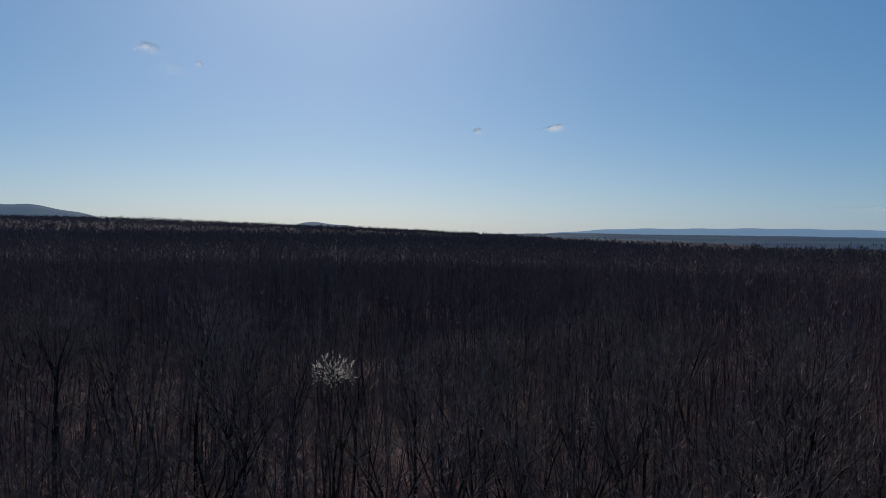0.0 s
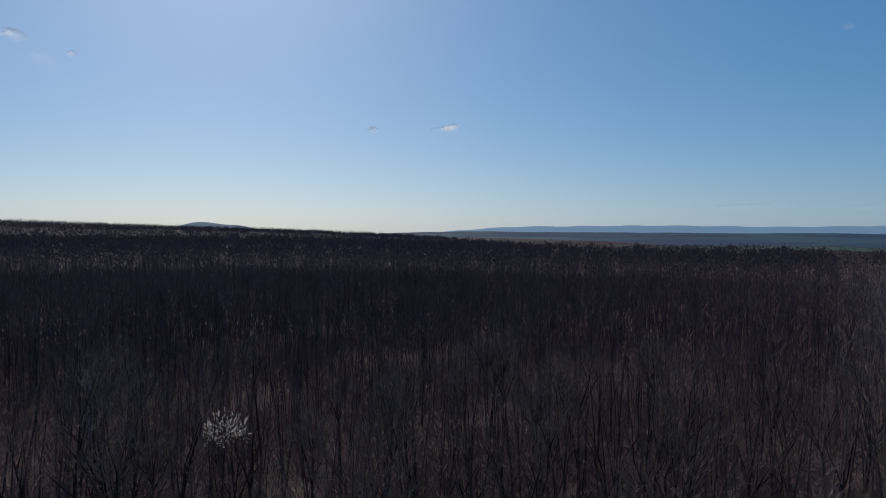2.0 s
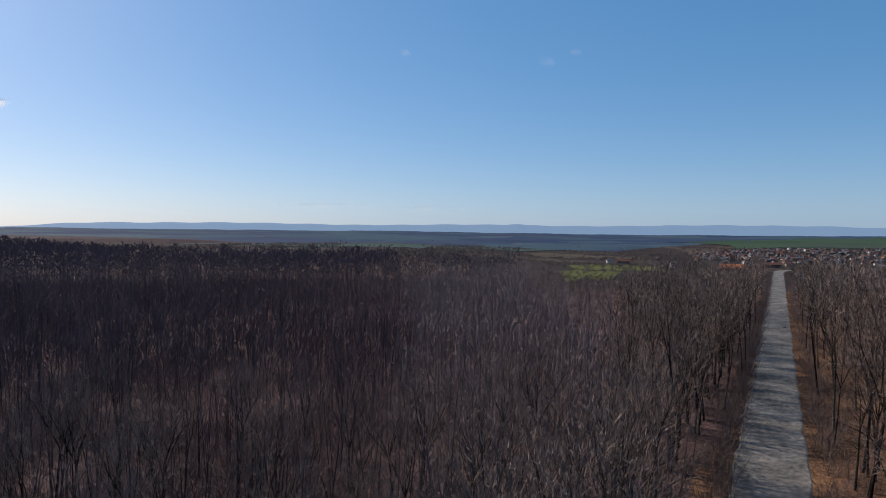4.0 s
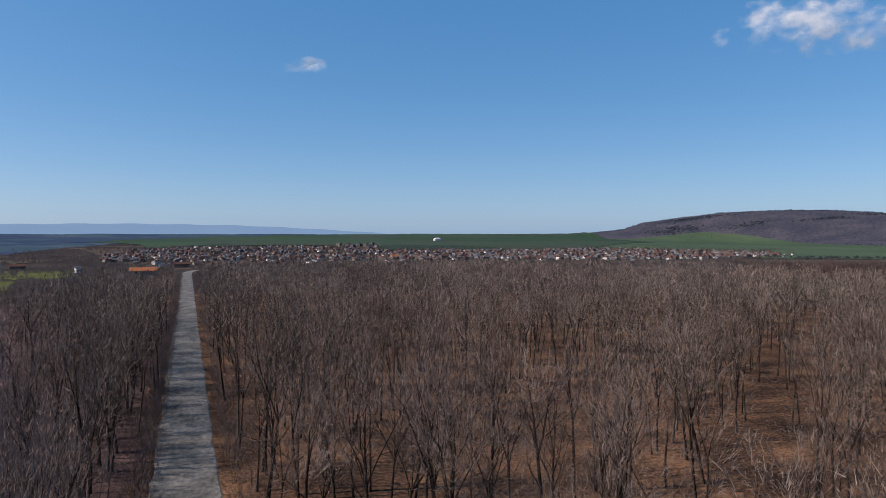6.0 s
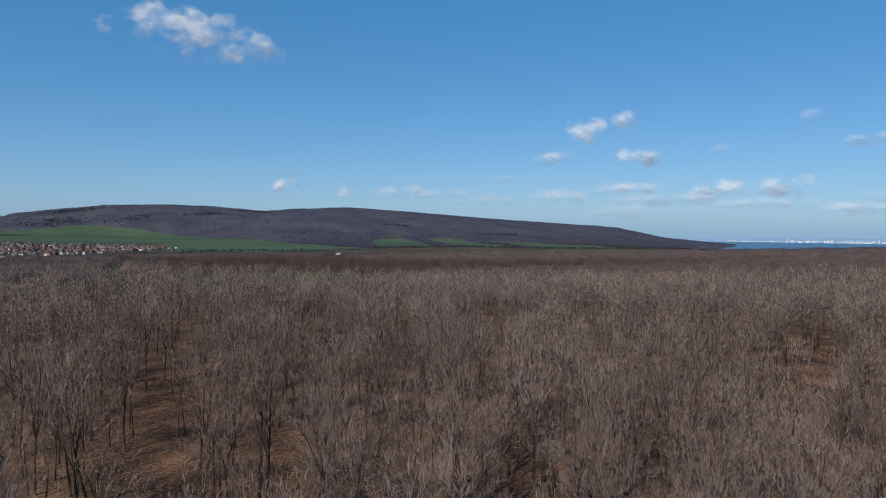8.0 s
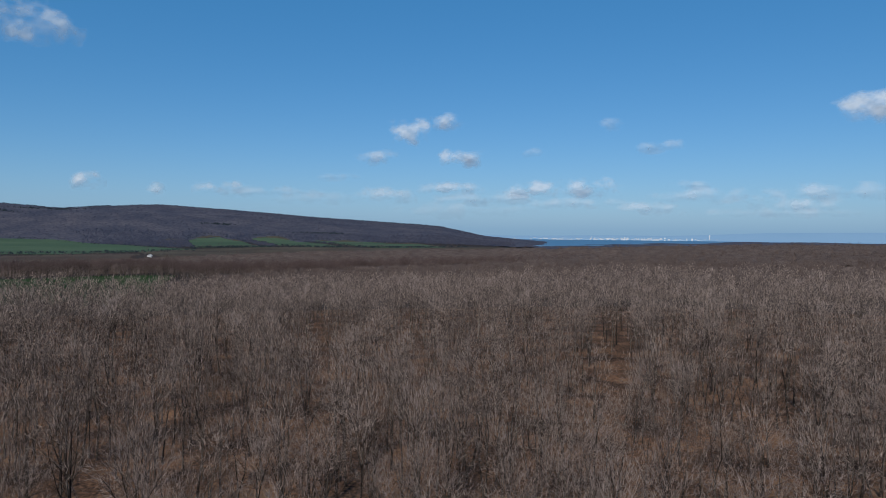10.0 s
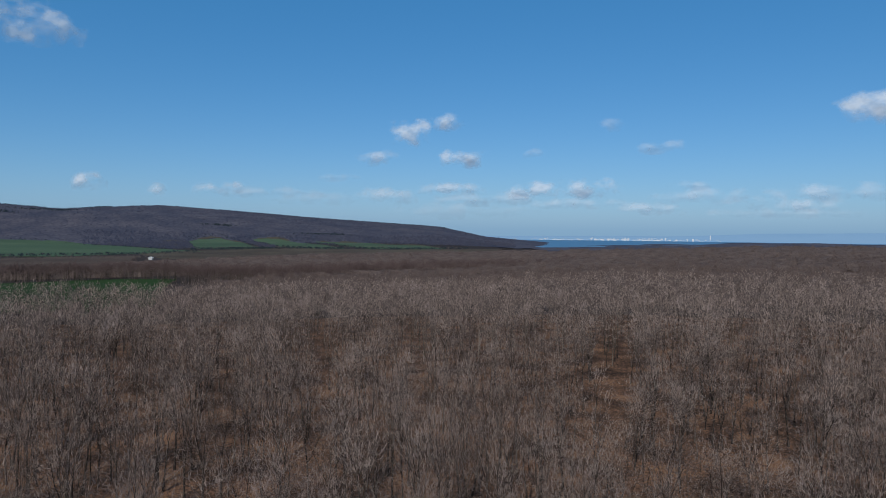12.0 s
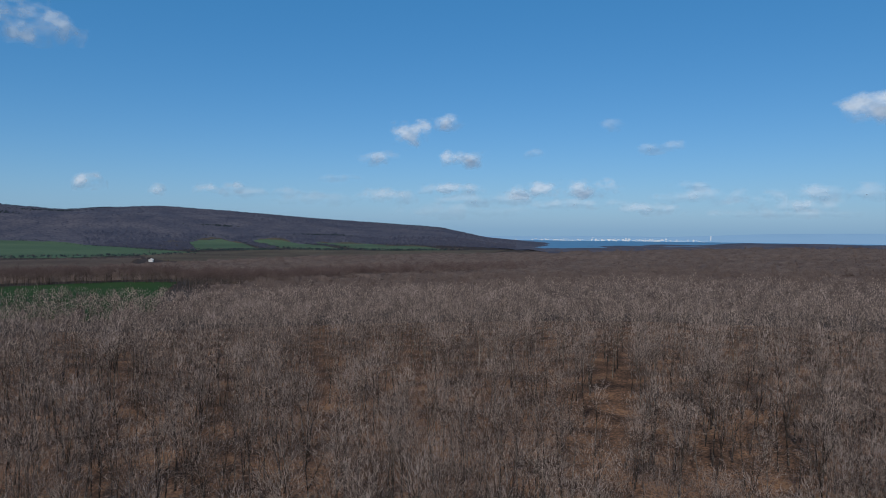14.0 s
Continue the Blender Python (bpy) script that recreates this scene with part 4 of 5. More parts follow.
keep = rng.random(len(X)) < np.clip(0.1 + 0.35 * fbm(X, Y, 11, 0.6) + 0.6 * (X < 0), 0.02, 1.0)
forest("undergrowth", rng, shrubs, X[keep], Y[keep], "low leafless undergrowth and saplings on the forest floor", H=1.9, mats=(BARK, SHRUB_TWIG))
# a thicket of taller shrubs on the left of the road
tall = [shrub_shape(520 + i, 20, 0.009) for i in range(5)]
X, Y = scatter(rng, 2.05, 15, 112, 9, 108)
thick = rng.random(len(X)) < np.clip((np.degrees(np.arctan2(-X, Y)) - 9) / 28, 0.3, 1.0)
X, Y = X[thick], Y[thick]
lit_and_shaded_woods("thicket", rng, tall, X, Y, "thicket between the trees", 4.6)
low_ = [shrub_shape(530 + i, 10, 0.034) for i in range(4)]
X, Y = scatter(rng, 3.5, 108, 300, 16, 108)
lit_and_shaded_woods("far_thicket", rng, low_, X, Y, "thicket filling the woods farther off", 6.0)
# tall thin stems crowding the woods on the left of the road
poles = []
for i in range(5):
    g = np.random.default_rng(560 + i)
    V, F, TV, TF = [], [], [], []
    pts, d = bent(g, np.zeros(3), unit(np.array((g.normal(0, .05), g.normal(0, .05), 1))), 0.9, 4, 0.04, 0.04)
    tube(V, F, pts, [0.0062, 0.0055, 0.0045, 0.003, 0.001], 3)
    for k in range(56):
        q = g.uniform(1.6, 4)
        j = min(int(q), 3)
        p = pts[j] + (pts[j + 1] - pts[j]) * (q - j)
        sliver(TV, TF, g, p, unit(np.array((g.normal(), g.normal(), 1.1))), g.uniform(0.05, 0.15), 0.0022)
    poles.append(((np.array(V), np.array(F)), (np.array(TV), np.array(TF))))
X, Y = scatter(rng, 2.6, 14, 120, 6, 108)
lit_and_shaded_woods("young_stems", rng, poles, X, Y, "young stems crowding the woods", 10.0)
# hedge of scrub along the road's left side, thinner on its right
n_ = 1500
Yh = rng.uniform(20, 420, n_) ** 1.0
left = rng.random(n_) < 0.68
Xh = np.where(left, -3.35 - rng.gamma(1.5, 0.6, n_), 3.6 + rng.gamma(1.6, 0.9, n_))
forest("roadside_scrub", rng, shrubs, Xh, Yh, "leafless brown scrub lining the road", H=2.6, mats=(BARK, SHRUB_TWIG))
# stout trees in a row along the road's left side, whose shadows bar the asphalt
stout = [full_shape(600 + i, 260, 0.055, 0.0044, 0.2, leaders=3, side=5, twigs=4, tw_len=0.07, tw_w=0.0042, k=5, kl=3, kb=0, bare=0.3, forks=1, girth=0.015) for i in range(4)]
Yr = np.concatenate([np.arange(18, 200, 2.2), np.arange(200, 430, 5.0)])
Yr = Yr + rng.uniform(-1.5, 1.5, len(Yr))
forest("roadside_trees", rng, stout, -7.4 - rng.gamma(1.6, 0.8, len(Yr)), Yr, "row of bare trees lining the road", H=10.5, mats=(BARK, FOREST_TWIG))
# dry grass tufts on the verges
tufts = [shrub_shape(540 + i, 10, 0.06) for i in range(4)]
n_ = 800
Yg = 25 + 260 * rng.random(n_) ** 1.6
right = rng.random(n_) < 0.65
Xg = np.where(right, rng.uniform(2.7, 5.0, n_), rng.uniform(-4.3, -3.1, n_))
STRAW = material("dry_grass", [(0.074, 0.048, 0.026), (0.126, 0.081, 0.041), (0.104, 0.092, 0.044)], 0.3, random_mix=0.4)
g_ = forest("verge_grass", rng, tufts, Xg, Yg, "tufts of dry straw-coloured grass on the verges", H=0.3, mats=(STRAW, STRAW))
g_["category"] = "grass"


# ---- the village ----
def box(bm, x0, x1, y0, y1, z0, z1):
    v = [bm.verts.new((x, y, z)) for x in (x0, x1) for y in (y0, y1) for z in (z0, z1)]
    for f in ((0, 1, 3, 2), (4, 6, 7, 5), (0, 4, 5, 1), (2, 3, 7, 6), (0, 2, 6, 4), (1, 5, 7, 3)):
        bm.faces.new([v[i] for i in f])


WALLS = [material("white_render", [(0.22, 0.213, 0.21), (0.66, 0.65, 0.64)], 0.4, random_mix=0.5), material("cream_render", [(0.1, 0.085, 0.075), (0.24, 0.21, 0.18)], 0.4, random_mix=0.5),
         material("grey_render", [(0.045, 0.042, 0.045), (0.15, 0.142, 0.146)], 0.4, random_mix=0.5), material("brick_wall", [(0.08, 0.056, 0.05), (0.14, 0.094, 0.08)], 0.5)]
ROOFS = [material("red_tiles", [(0.06, 0.034, 0.031), (0.115, 0.058, 0.05)], 0.5, bump=0.03, bump_scale=3), material("old_tiles", [(0.05, 0.034, 0.031), (0.1, 0.064, 0.054)], 0.5, bump=0.03, bump_scale=3),
         material("grey_roof", [(0.06, 0.06, 0.066), (0.14, 0.14, 0.148)], 0.5), material("orange_tiles", [(0.252, 0.085, 0.037), (0.340, 0.126, 0.059)], 0.5, bump=0.03, bump_scale=3)]
PANE = material("window_glass", [(0.015, 0.018, 0.022), (0.037, 0.044, 0.052)], 0.5, rough=0.15)


def house(w, d, h, rise, wall, roof, label, storeys=1, hipped=False, chimney=True):
    ob = tagged(new("house"), label, "house", "houses of the village")
    bm = bmesh.new()
    box(bm, -w / 2, w / 2, -d / 2, d / 2, -1.5, h)
    if not hipped:                      # gable walls
        for s in (-1, 1):
            x = s * w / 2
            v = [bm.verts.new(p) for p in ((x, -d / 2, h), (x, d / 2, h), (x, 0, h + rise))]
            u = [bm.verts.new((p.co.x - s * 0.25, p.co.y, p.co.z)) for p in v]
            bm.faces.new(v)
            bm.faces.new(u[::-1])
            for i in range(3):
                bm.faces.new((v[i], v[(i + 1) % 3], u[(i + 1) % 3], u[i]))
    part("wall", bm, wall, ob)
    bm = bmesh.new()
    o, t = 0.5, 0.22
    inset = d / 2 if hipped else 0.0
    lo = [(-w / 2 - o, -d / 2 - o), (w / 2 + o, -d / 2 - o), (w / 2 + o, d / 2 + o), (-w / 2 - o, d / 2 + o)]
    rg = [(-w / 2 - o + inset, 0), (w / 2 + o - inset, 0)]
    drop = h - 0.12
    vb = [bm.verts.new((x, y, drop)) for x, y in lo]
    vt = [bm.verts.new((x, y, drop + t)) for x, y in lo]
    vr = [bm.verts.new((x, y, h + rise + t)) for x, y in rg]
    vu = [bm.verts.new((x, y, h + rise)) for x, y in rg]
    bm.faces.new((vt[0], vt[1], vr[1], vr[0]))
    bm.faces.new((vt[2], vt[3], vr[0], vr[1]))
    bm.faces.new((vb[1], vb[0], vu[0], vu[1]))
    bm.faces.new((vb[3], vb[2], vu[1], vu[0]))
    bm.faces.new((vb[0], vb[1], vt[1], vt[0]))
    bm.faces.new((vb[2], vb[3], vt[3], vt[2]))
    for i, j, r_ in ((1, 2, 1), (3, 0, 0)):
        if hipped:
            bm.faces.new((vt[i], vt[j], vr[r_]))
            bm.faces.new((vb[i], vb[j], vt[j], vt[i]))
        else:
            bm.faces.new((vb[i], vu[r_], vr[r_], vt[i]))
            bm.faces.new((vu[r_], vb[j], vt[j], vr[r_]))
    rf = part("roof", bm, roof, ob)
    if chimney:
        bm = bmesh.new()
        box(bm, w * 0.2, w * 0.2 + 0.7, 0.5, 1.1, h + rise * 0.4, h + rise + 0.9)
        part("chimney", bm, WALLS[3], rf)
    for s in range(storeys):
        for fx in (-0.28, 0.28):
            for side in (-1, 1):
                bm = bmesh.new()
                y = side * d / 2
                box(bm, fx * w - 0.55, fx * w + 0.55, y - 0.04, y + 0.04, 0.9 + 2.8 * s, 2.2 + 2.8 * s)
                part("window", bm, PANE, ob)
    return ob


HOUSES = [house(10, 8, 3.4, 2.6, WALLS[0], ROOFS[0], "white rendered house with a red tiled gable roof"),
          house(9, 9, 5.8, 2.4, WALLS[0], ROOFS[1], "two-storey white house with an old brown tiled hipped roof", 2, True),
          house(11, 8, 3.2, 2.4, WALLS[1], ROOFS[1], "cream rendered house with an old brown tiled roof"),
          house(9, 7, 3.0, 2.2, WALLS[3], ROOFS[0], "brick house with a red tiled gable roof"),
          house(10, 9, 6.0, 2.2, WALLS[1], ROOFS[0], "two-storey cream house with a red hipped roof", 2, True),
          house(8, 6, 2.8, 1.8, WALLS[2], ROOFS[2], "small grey outbuilding with a grey roof", 1, False, False),
          house(12, 8, 3.4, 1.6, WALLS[0], ROOFS[2], "white house with a shallow grey roof", 1)]


def village_edge(az):
    near = np.interp(az, [-48, -40, -30, -20, -10, 0, 6], [1450, 1180, 1050, 1080, 1000, 900, 1050])
    return near, VILLAGE_FAR(az)


spots = []
hr = np.random.default_rng(21)
while len(spots) < 290:
    a = hr.uniform(-48, 5.5)
    n0, f0 = village_edge(a)
    r = n0 + (f0 - n0) * hr.random() ** 1.15
    x, y = (float(c) for c in polar(a, r))
    if all((x - s[0]) ** 2 + (y - s[1]) ** 2 > 14 ** 2 for s in spots):
        spots.append((x, y))
for k, (x, y) in enumerate(spots):
    m = pose(x, y, float(terrain(x, y)) + 0.3, 0, 0, float(hr.choice((20, 110, 35, 125, 75)) + hr.normal(0, 6)))
    kind = int(hr.choice(7, p=(0.1, 0.1, 0.16, 0.16, 0.08, 0.28, 0.12)))
    thing = HOUSES[k] if k < 7 else copy_thing(HOUSES[kind], m)
    thing.matrix_basis = m @ Matrix.Scale(float(hr.uniform(0.55, 0.85)), 4)


# houses too far off and too many to count
V, Q, M = [], [], []
for k in range(1600):
    a = hr.uniform(-47, 6)
    n0, f0 = village_edge(a)
    r = n0 + (f0 - n0) * (0.1 + 0.9 * hr.random())
    x, y = (float(q) for q in polar(a, r))
    w, d, h, up_ = hr.uniform(2.6, 5.2), hr.uniform(2.6, 4), hr.uniform(2.2, 4.4), hr.uniform(1.6, 3.0)
    m = pose(x, y, float(terrain(x, y)) + 0.3, 0, 0, float(hr.choice((20, 110, 35, 75)) + hr.normal(0, 6)))
    b0 = len(V)
    V += [tuple(m @ Vector(p)) for p in ((-w, -d, -1), (w, -d, -1), (w, d, -1), (-w, d, -1), (-w, -d, h), (w, -d, h), (w, d, h), (-w, d, h),
                                         (-w - .4, -d - .4, h), (w + .4, -d - .4, h), (w + .4, d + .4, h), (-w - .4, d + .4, h), (-w - .4 + d * .6, 0, h + up_), (w + .4 - d * .6, 0, h + up_))]
    wall, roof = int(hr.choice((0, 1, 2, 2, 2, 2))), int(hr.choice((3, 4, 4, 5, 5)))
    for f in ((0, 1, 5, 4), (1, 2, 6, 5), (2, 3, 7, 6), (3, 0, 4, 7)):
        Q.append([b0 + i for i in f])
        M.append(wall)
    for f in ((8, 9, 13, 12), (10, 11, 12, 13), (9, 10, 13, 13), (11, 8, 12, 12)):
        Q.append([b0 + i for i in f])
        M.append(roof)
tris_ = [[q[0], q[1], q[2]] for q in Q if q[2] == q[3]]
tm = [m_ for q, m_ in zip(Q, M) if q[2] == q[3]]
quads_ = [q for q in Q if q[2] != q[3]]
qm = [m_ for q, m_ in zip(Q, M) if q[2] != q[3]]
tagged(new("far_houses", mesh_from("far_houses", V, tris_, [WALLS[0], WALLS[1], WALLS[2], ROOFS[0], ROOFS[1], ROOFS[2]], tm + qm, quads=quads_)),
       "closely packed small houses and sheds of the far village", "houses", kind="stuff")


def apartment_block(w, d, storeys, bays, wall, label):
    """A plain block of flats: walls, a flat roof slab with a stair head, and rows of windows."""
    ob = tagged(new("apartment_block"), label, "apartment block", "blocks of flats in the village")
    h = 2.9 * storeys + 1.0
    bm = bmesh.new()
    box(bm, -w / 2, w / 2, -d / 2, d / 2, -1.5, h)
    part("wall", bm, wall, ob)
    bm = bmesh.new()
    box(bm, -w / 2 - 0.3, w / 2 + 0.3, -d / 2 - 0.3, d / 2 + 0.3, h, h + 0.5)
    rf = part("roof", bm, ROOFS[2], ob)
    bm = bmesh.new()
    box(bm, -w * 0.1, w * 0.1, -2, 2, h + 0.5, h + 2.4)
    part("stair_head", bm, wall, rf)
    for k in range(storeys):
        for i in range(bays):
            for side in (-1, 1):
                x, y = (i + 0.5 - bays / 2) * w / bays, side * d / 2
                bm = bmesh.new()
                box(bm, x - 0.9, x + 0.9, y - 0.05, y + 0.05, 1.4 + 2.9 * k, 3.0 + 2.9 * k)
                part("window", bm, PANE, ob)
    return ob


blocks = [apartment_block(18, 10, 3, 5, WALLS[1], "greyish-beige three-storey block of flats at the village's far edge"),
          apartment_block(14, 10, 3, 4, WALLS[2], "grey three-storey block of flats at the village's far edge")]
for k, (a, r, turn) in enumerate(((-12.0, 2010, 52), (-13.6, 2015, 60), (-12.7, 2000, 65), (-13.1, 1880, 48), (-14.2, 1980, 54), (-14.7, 2020, 50), (-12.3, 1850, 70), (-14.4, 1830, 62))):
    x, y = (float(q) for q in polar(a, r))
    m = pose(x, y, float(terrain(x, y)) + 0.3, 0, 0, turn)
    thing = blocks[k] if k < 2 else copy_thing(blocks[k % 2], m)
    thing.matrix_basis = m


def at(ob, az, r, turn):
    x, y = (float(c) for c in polar(az, r))
    ob.matrix_basis = pose(x, y, float(terrain(x, y)) + 0.3, 0, 0, turn)


at(house(15, 7, 2.2, 2.0, WALLS[2], ROOFS[3], "long low farm building with a bright orange tiled roof", 1, False, False), 3.15, 455, 4)
at(house(8, 9, 4.6, 3.6, WALLS[0], ROOFS[0], "tall white gabled house at the edge of the village", 2), 1.75, 840, 80)
at(house(18, 8, 4.0, 2.4, WALLS[3], ROOFS[0], "long red-roofed house at the end of the road", 1), 0.4, 850, 8)
at(house(14, 10, 6.4, 3.4, WALLS[1], ROOFS[3], "large cream house with an orange tiled roof", 2), -16.6, 1140, 15)
at(house(22, 12, 6.0, 2.6, WALLS[2], ROOFS[1], "big weathered barn with a brown roof", 2, False, False), -20.8, 1180, 20)
at(house(28, 13, 7.0, 6.0, WALLS[0], WALLS[0], "white hangar standing alone in a green field", 1, True, False), -20.2, 2600, 15)
at(house(10, 6, 3.0, 1.5, WALLS[0], WALLS[0], "small white shed by the fields", 1, False, False), -60.6, 1120, 20)
at(house(5, 5, 4.5, 2.0, WALLS[0], ROOFS[2], "white cottage beside the meadow", 1), 12.6, 900, 30)
at(house(16, 8, 3.0, 2.4, WALLS[1], ROOFS[0], "long house with a red roof behind the meadow", 1), 11.4, 930, 10)
at(house(4, 3, 3.2, 1.2, WALLS[0], ROOFS[2], "tiny white hut in the meadow", 1, False, False), 7.6, 560, 30)

# bare trees and bushes among the houses, round the meadow and on the field edges
def sprinkle(rng, n, a0, a1, r0, r1):
    a = rng.uniform(a0, a1, n)
    r = np.sqrt(rng.uniform(r0 ** 2, r1 ** 2, n))
    return polar(a, r)


def clumped(rng, n, a0, a1, r0, r1):
    x, y = sprinkle(rng, n, a0, a1, r0, r1)
    ok_ = fbm(x, y, 55, 3.1) + 0.5 * fbm(x, y, 21, 1.0) > 0.12
    return x[ok_], y[ok_]


parts_ = [sprinkle(rng, 3600, -48, 12, 700, 2100), sprinkle(rng, 1700, -47, 5, 430, 1000), sprinkle(rng, 520, 3, 18, 330, 820), clumped(rng, 500, 5, 18, 340, 640), clumped(rng, 6400, 3, 50, 560, 1500), clumped(rng, 700, 3, 36, 1500, 2400),
          sprinkle(rng, 60, -66, -46, 1300, 1420), sprinkle(rng, 260, -86, -60, 1560, 1850), sprinkle(rng, 110, -62, -48, 1170, 1260), sprinkle(rng, 150, -86, -62, 1850, 2400), sprinkle(rng, 500, -30, 25, 1100, 2200)]
X, Y = np.concatenate([p[0] for p in parts_]), np.concatenate([p[1] for p in parts_])
ok = ~((np.abs(X) < 7) & (Y < 640))
mx_, my_ = clumped(rng, 800, 6, 19, 335, 640)
# bare hedge colour with faint air haze painted on as emission
HEDGE_TWIG = material("hazed_hedge_twigs", [(0.05, 0.042, 0.04), (0.085, 0.07, 0.064), (0.125, 0.104, 0.092)], 0.05, random_mix=0.15, fine=0.3, thin=0.3, glow=((0.25, 0.32, 0.55), 0.02))
LOOSE_BUSH = [(w_, (t_[0] - (0, 0, 0.3), t_[1])) for w_, t_ in (dome_shape(250 + i, 26, 0.2, 0.11, 0, wide=0.36) for i in range(6))]
forest("meadow_bushes", rng, BELT, mx_, my_, "clumps of bare bushes scattered over the meadow", H=3.0, mats=(FOREST_BARK, HEDGE_TWIG))
bushes = sprinkle(rng, 1700, 2.0, 20, 150, 345)
forest("clearing_scrub", rng, BELT, *bushes, "low reddish-brown scrub before the meadow", H=3.6, mats=(FOREST_BARK, FOREST_TWIG))
close_ = ok & (np.hypot(X, Y) < 950)
forest("garden_trees", rng, LOOSE_BUSH, X[close_], Y[close_], "scattered bare trees and bushes round the meadow", H=4.0, mats=(FOREST_BARK, HEDGE_TWIG))
forest("garden_trees", rng, FARBUSH, X[ok & ~close_], Y[ok & ~close_], "scattered bare trees and bushes round the village and fields", H=4.0, mats=(FOREST_BARK, HEDGE_TWIG))
tx, ty = sprinkle(rng, 5200, -47, 7, 860, 2000)
forest("village_trees", rng, FARBUSH, tx, ty, "dark bare trees and orchards between the village houses", H=4.2, mats=(FOREST_BARK, HEDGE_TWIG))
EVERGREEN = material("evergreen", [(0.015, 0.026, 0.015), (0.030, 0.044, 0.022)], 0.3, random_mix=0.3)
cones = []
for i in range(3):
    g = np.random.default_rng(700 + i)
    V, F = [], []
    for k in range(60):
        z = g.uniform(0.08, 0.95)
        a = g.uniform(0, 6.28)
        sliver(V, F, g, np.array((0, 0, z)), unit(np.array((math.cos(a), math.sin(a), -0.25))), 0.24 * (1.05 - z), 0.1)
    cones.append(((np.zeros((0, 3)), np.zeros((0, 3), int)), (np.array(V), np.array(F))))
X, Y = sprinkle(rng, 130, -46, 4, 900, 1900)
forest("village_evergreens", rng, cones, X, Y, "dark evergreen trees standing among the houses", H=9, mats=(BARK, EVERGREEN))

# the white city across the bay
cr = np.random.default_rng(31)
V, Q = [], []
for k in range(760):
    a = -88.5 - 18.5 * cr.beta(2.2, 1.8)
    r = cr.uniform(4480, 4800)
    x, y = polar(a, r)
    w, d, h = cr.uniform(3, 13), 8, cr.gamma(2.0, 1.7) + 2.5 + 6 * math.exp(-((a + 99) / 2.5) ** 2) * cr.random()
    z0, b0 = -31 + (r - 4480) * 0.012, len(V)
    u = np.array((math.cos(radians(a)), math.sin(radians(a))))
    for sx in (-1, 1):
        for sy in (0, 1):
            for sz in (0, 1):
                V.append((x + u[0] * sx * w / 2 + sy * d * -math.sin(radians(a)), y + u[1] * sx * w / 2 + sy * d * math.cos(radians(a)), z0 + sz * h))
    Q += [[b0 + i for i in f] for f in ((0, 1, 3, 2), (4, 6, 7, 5), (0, 4, 5, 1), (2, 3, 7, 6), (0, 2, 6, 4), (1, 5, 7, 3))]
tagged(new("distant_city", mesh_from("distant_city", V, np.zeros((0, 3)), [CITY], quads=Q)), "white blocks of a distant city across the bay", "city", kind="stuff")


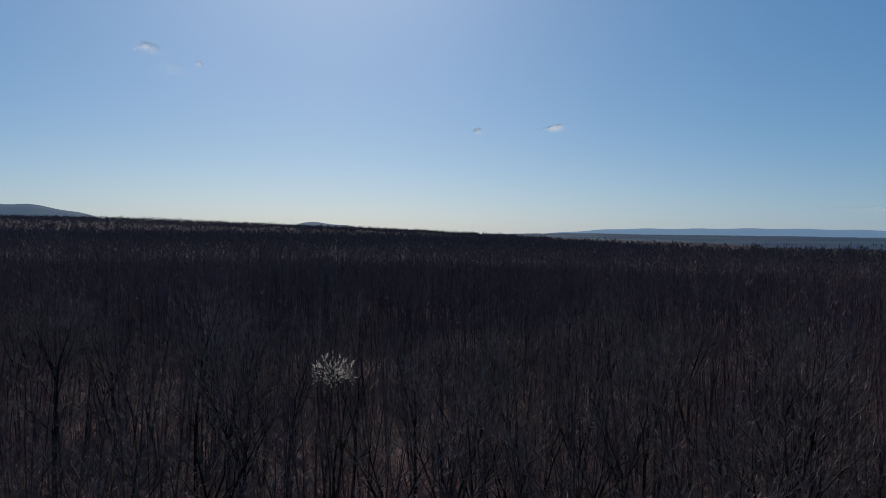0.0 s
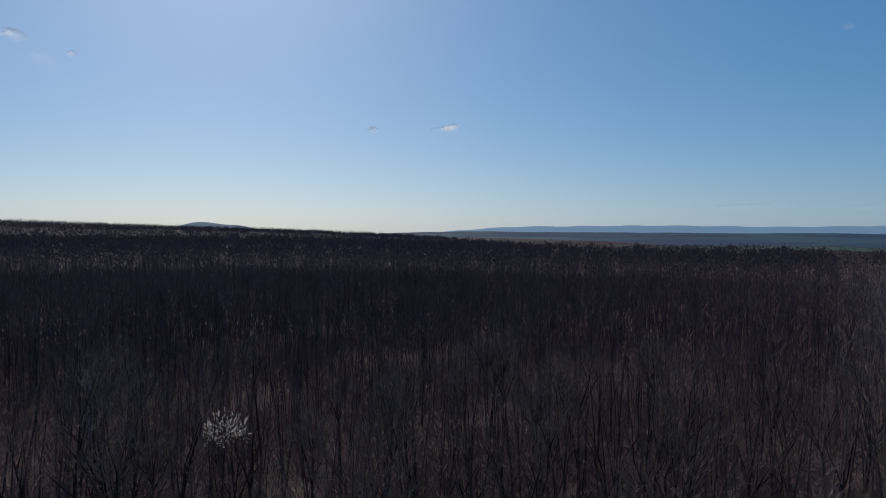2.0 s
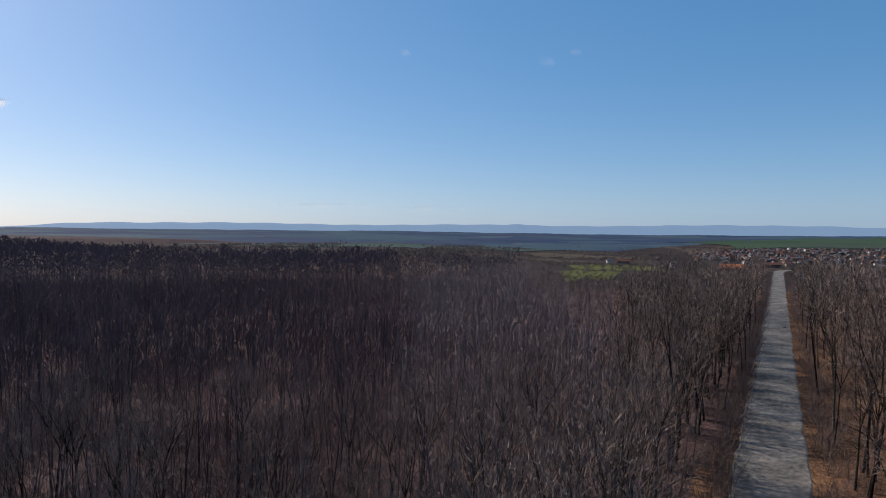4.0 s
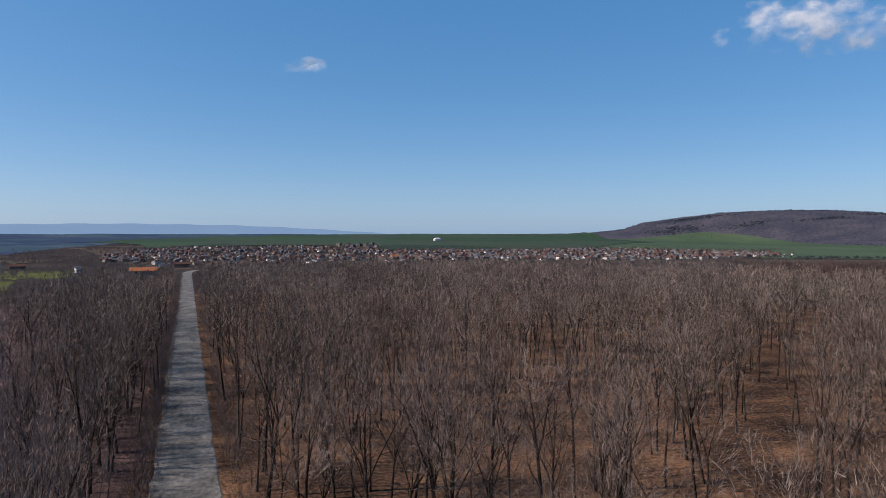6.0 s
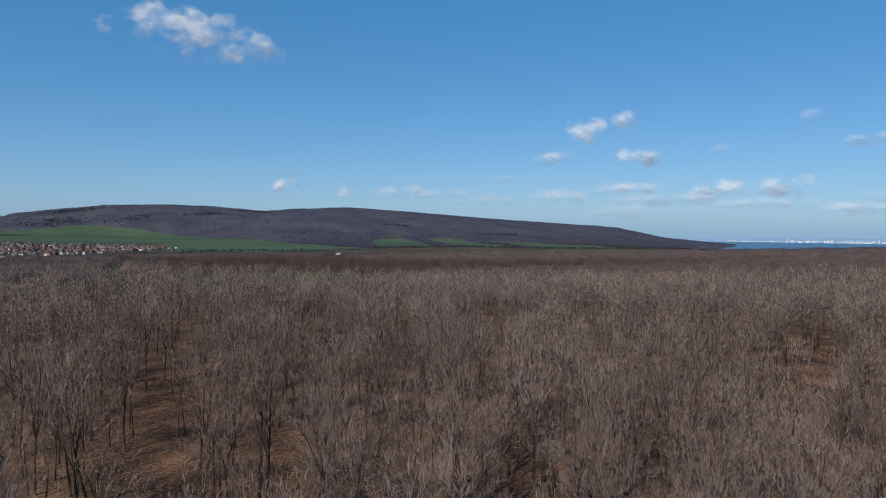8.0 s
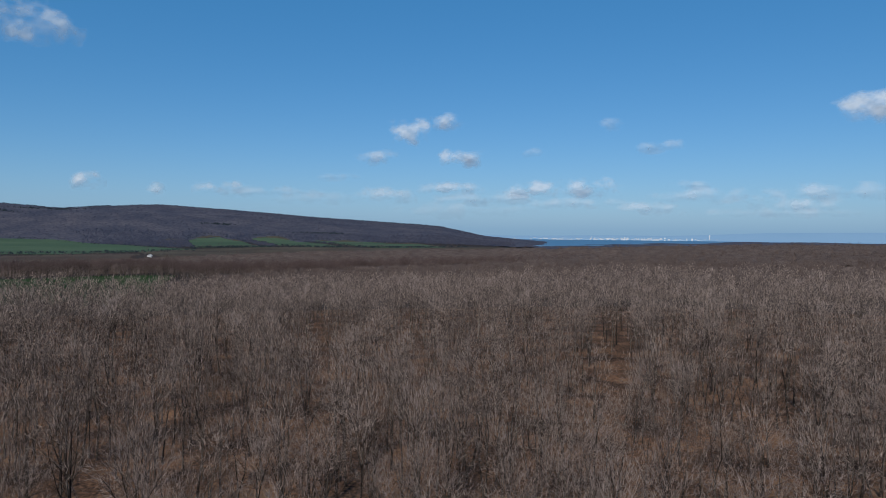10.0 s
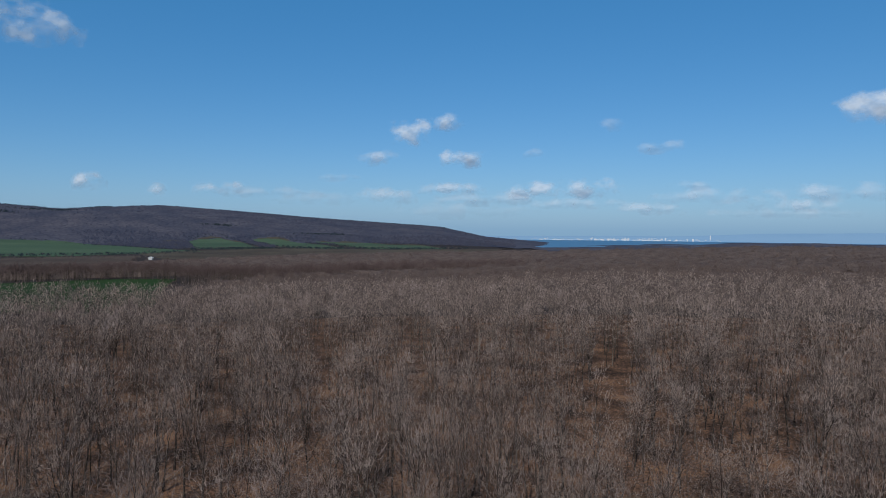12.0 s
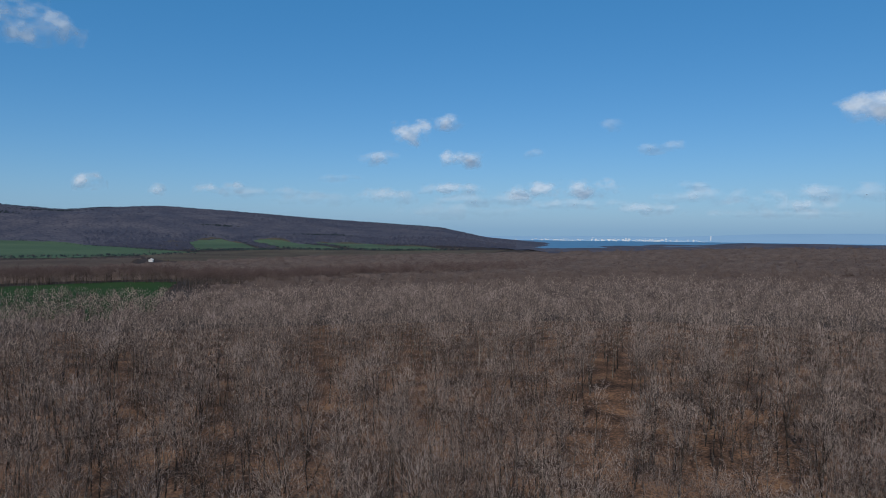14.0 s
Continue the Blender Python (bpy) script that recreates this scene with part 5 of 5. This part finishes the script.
# ---- clouds ----
def cloud_material():
    m = bpy.data.materials.new("cloud_vapour")
    m.use_nodes = True
    n, l = m.node_tree.nodes, m.node_tree.links
    n.remove(n["Principled BSDF"])
    tc, info = n.new("ShaderNodeTexCoord"), n.new("ShaderNodeObjectInfo")
    off = n.new("ShaderNodeVectorMath")
    off.operation = 'MULTIPLY_ADD'
    l.new(info.outputs["Color"], off.inputs[1])
    seed = n.new("ShaderNodeMath")
    seed.operation = 'MULTIPLY'
    seed.inputs[1].default_value = 57.0
    l.new(info.outputs["Random"], seed.inputs[0])
    l.new(tc.outputs["Object"], off.inputs[0])
    l.new(seed.outputs[0], off.inputs[2])
    no = n.new("ShaderNodeTexNoise")
    no.inputs["Scale"].default_value, no.inputs["Detail"].default_value, no.inputs["Roughness"].default_value = 1.0, 4, 0.46
    l.new(off.outputs[0], no.inputs["Vector"])
    ln = n.new("ShaderNodeVectorMath")
    ln.operation = 'LENGTH'
    l.new(tc.outputs["Object"], ln.inputs[0])
    dens = n.new("ShaderNodeMath")          # noise * 2 - length
    dens.operation = 'MULTIPLY_ADD'
    dens.inputs[1].default_value = 2.1
    neg = n.new("ShaderNodeMath")
    neg.operation = 'MULTIPLY'
    neg.inputs[1].default_value = -1.12
    l.new(ln.outputs["Value"], neg.inputs[0])
    l.new(no.outputs[0], dens.inputs[0])
    l.new(neg.outputs[0], dens.inputs[2])
    ramp = n.new("ShaderNodeMapRange")
    ramp.interpolation_type = 'SMOOTHSTEP'
    ramp.inputs["From Min"].default_value, ramp.inputs["From Max"].default_value = 0.0, 0.95
    l.new(dens.outputs[0], ramp.inputs["Value"])
    alpha = n.new("ShaderNodeMath")
    alpha.operation = 'MULTIPLY'
    l.new(ramp.outputs[0], alpha.inputs[0])
    l.new(info.outputs["Alpha"], alpha.inputs[1])
    di, tr, mx, tp, out = n.new("ShaderNodeBsdfDiffuse"), n.new("ShaderNodeBsdfTranslucent"), n.new("ShaderNodeMixShader"), n.new("ShaderNodeBsdfTransparent"), n["Material Output"]
    di.inputs[0].default_value = tr.inputs[0].default_value = (0.5, 0.505, 0.515, 1)
    mx.inputs[0].default_value = 0.6
    l.new(di.outputs[0], mx.inputs[1])
    l.new(tr.outputs[0], mx.inputs[2])
    # part of the clouds' sunlit brightness painted on as emission
    em, ad = n.new("ShaderNodeEmission"), n.new("ShaderNodeAddShader")
    em.inputs[0].default_value, em.inputs[1].default_value = (0.8, 0.88, 1.0, 1), 0.19
    l.new(mx.outputs[0], ad.inputs[0])
    l.new(em.outputs[0], ad.inputs[1])
    fin = n.new("ShaderNodeMixShader")
    l.new(alpha.outputs[0], fin.inputs[0])
    l.new(tp.outputs[0], fin.inputs[1])
    l.new(ad.outputs[0], fin.inputs[2])
    l.new(fin.outputs[0], out.inputs["Surface"])
    return m


CLOUD = cloud_material()
gx = np.linspace(-1, 1, 25)
U, W = np.meshgrid(gx, gx)
bulge = -0.45 * np.clip(1 - U ** 2 - W ** 2, 0, 1) * (1 + 0.35 * fbm(U, W, 0.23))
cv = np.stack([U, bulge, W], -1).reshape(-1, 3)
ci = (np.arange(24)[:, None] * 25 + np.arange(24)[None]).ravel()
CLOUD_MESH = mesh_from("cloud", cv, np.zeros((0, 3)), [CLOUD], quads=np.stack([ci, ci + 1, ci + 26, ci + 25], -1), flat=False)


def cloud(az, el, w, h, alpha=1.0, tilt=0.0):
    """A small cloud: bearing and height in degrees, half width and half height in degrees."""
    ob = new("cloud", CLOUD_MESH)
    R = 4600.0
    x, y = (float(c) for c in polar(az, R * math.cos(radians(el))))
    k = R * math.pi / 180
    ob.matrix_basis = pose(x, y, R * math.sin(radians(el)), 0, tilt, az) @ Matrix.Diagonal((w * k, 150, h * k, 1))
    ob.color = (w / 1.5, 0.4, h / 1.2, alpha)
    thin = "thin faint wisp of white cloud" if alpha < 0.6 else "small white fair-weather cloud"
    return tagged(ob, thin + " in the blue sky", "cloud", "clouds")


cloud(92.6, 14.0, 1.1, 0.6, 0.8)
cloud(88.8, 13.2, 0.5, 0.35, 0.5)
cloud(91.0, 12.8, 1.8, 0.8, 0.15)
cloud(66.1, 9.0, 0.5, 0.35, 0.6)
cloud(59.6, 9.3, 1.9, 0.4, 0.7, -8)
cloud(29.6, 15.1, 0.6, 0.4, 0.2)
cloud(18.0, 14.5, 1.0, 0.6, 0.2)
cloud(15.4, 15.0, 0.5, 0.35, 0.2)
cloud(-9.3, 14.0, 2.0, 0.8, 0.6)
cloud(-48.5, 15.3, 6.2, 2.2, 1.0, 3)
cloud(-53.5, 14.6, 3.2, 1.6, 0.8)
cloud(-81.4, 8.35, 2.6, 1.3, 1.0, -5)
cloud(-84.5, 9.3, 1.8, 0.9, 0.8)
cloud(-85.7, 6.4, 2.4, 0.95, 1.0)
cloud(-78.5, 6.3, 2.1, 0.75, 0.7)
cloud(-56.3, 3.8, 1.35, 0.8, 0.9)
cloud(-66.0, 3.5, 2.4, 0.8, 0.9)
cloud(-61.1, 3.2, 0.8, 0.7, 0.6)
cloud(-84.3, 3.75, 3.4, 0.65, 0.8)
cloud(-91.2, 3.7, 3.0, 0.9, 0.9)
cloud(-96.0, 3.9, 3.0, 0.95, 0.95)
cloud(-101.5, 7.1, 2.4, 0.6, 0.55)
cloud(-116.4, 9.3, 2.9, 1.4, 1.0)
cloud(-97.8, 8.9, 1.3, 0.7, 0.35)
cloud(-78.9, 3.1, 3.0, 0.9, 0.6)
cloud(-108.2, 2.7, 2.6, 0.8, 0.7)
cloud(-101.2, 2.2, 3.2, 0.6, 0.6)
cloud(-112.0, 2.3, 4.0, 0.7, 0.6)
cloud(-91.4, 6.7, 1.3, 0.55, 0.35)
cloud(-73.0, 2.8, 4.5, 0.7, 0.25)
cloud(-86.0, 2.0, 7.0, 0.8, 0.25)
cloud(36.0, 2.7, 4.0, 0.35, 0.2)
cloud(27.0, 2.6, 3.0, 0.3, 0.15)
cloud(-70.0, 3.3, 5.0, 0.6, 0.4)
cloud(-88.0, 3.0, 5.5, 0.7, 0.45)
cloud(-95.0, 2.6, 5.0, 0.6, 0.45)
cloud(-105.0, 3.2, 5.0, 0.8, 0.5)
cloud(-114.0, 3.3, 5.0, 0.8, 0.5)
cloud(-110.0, 1.8, 7.0, 0.5, 0.35)
cloud(-75.0, 4.6, 2.0, 0.4, 0.3)
cloud(-104.0, 4.0, 2.2, 0.5, 0.4)
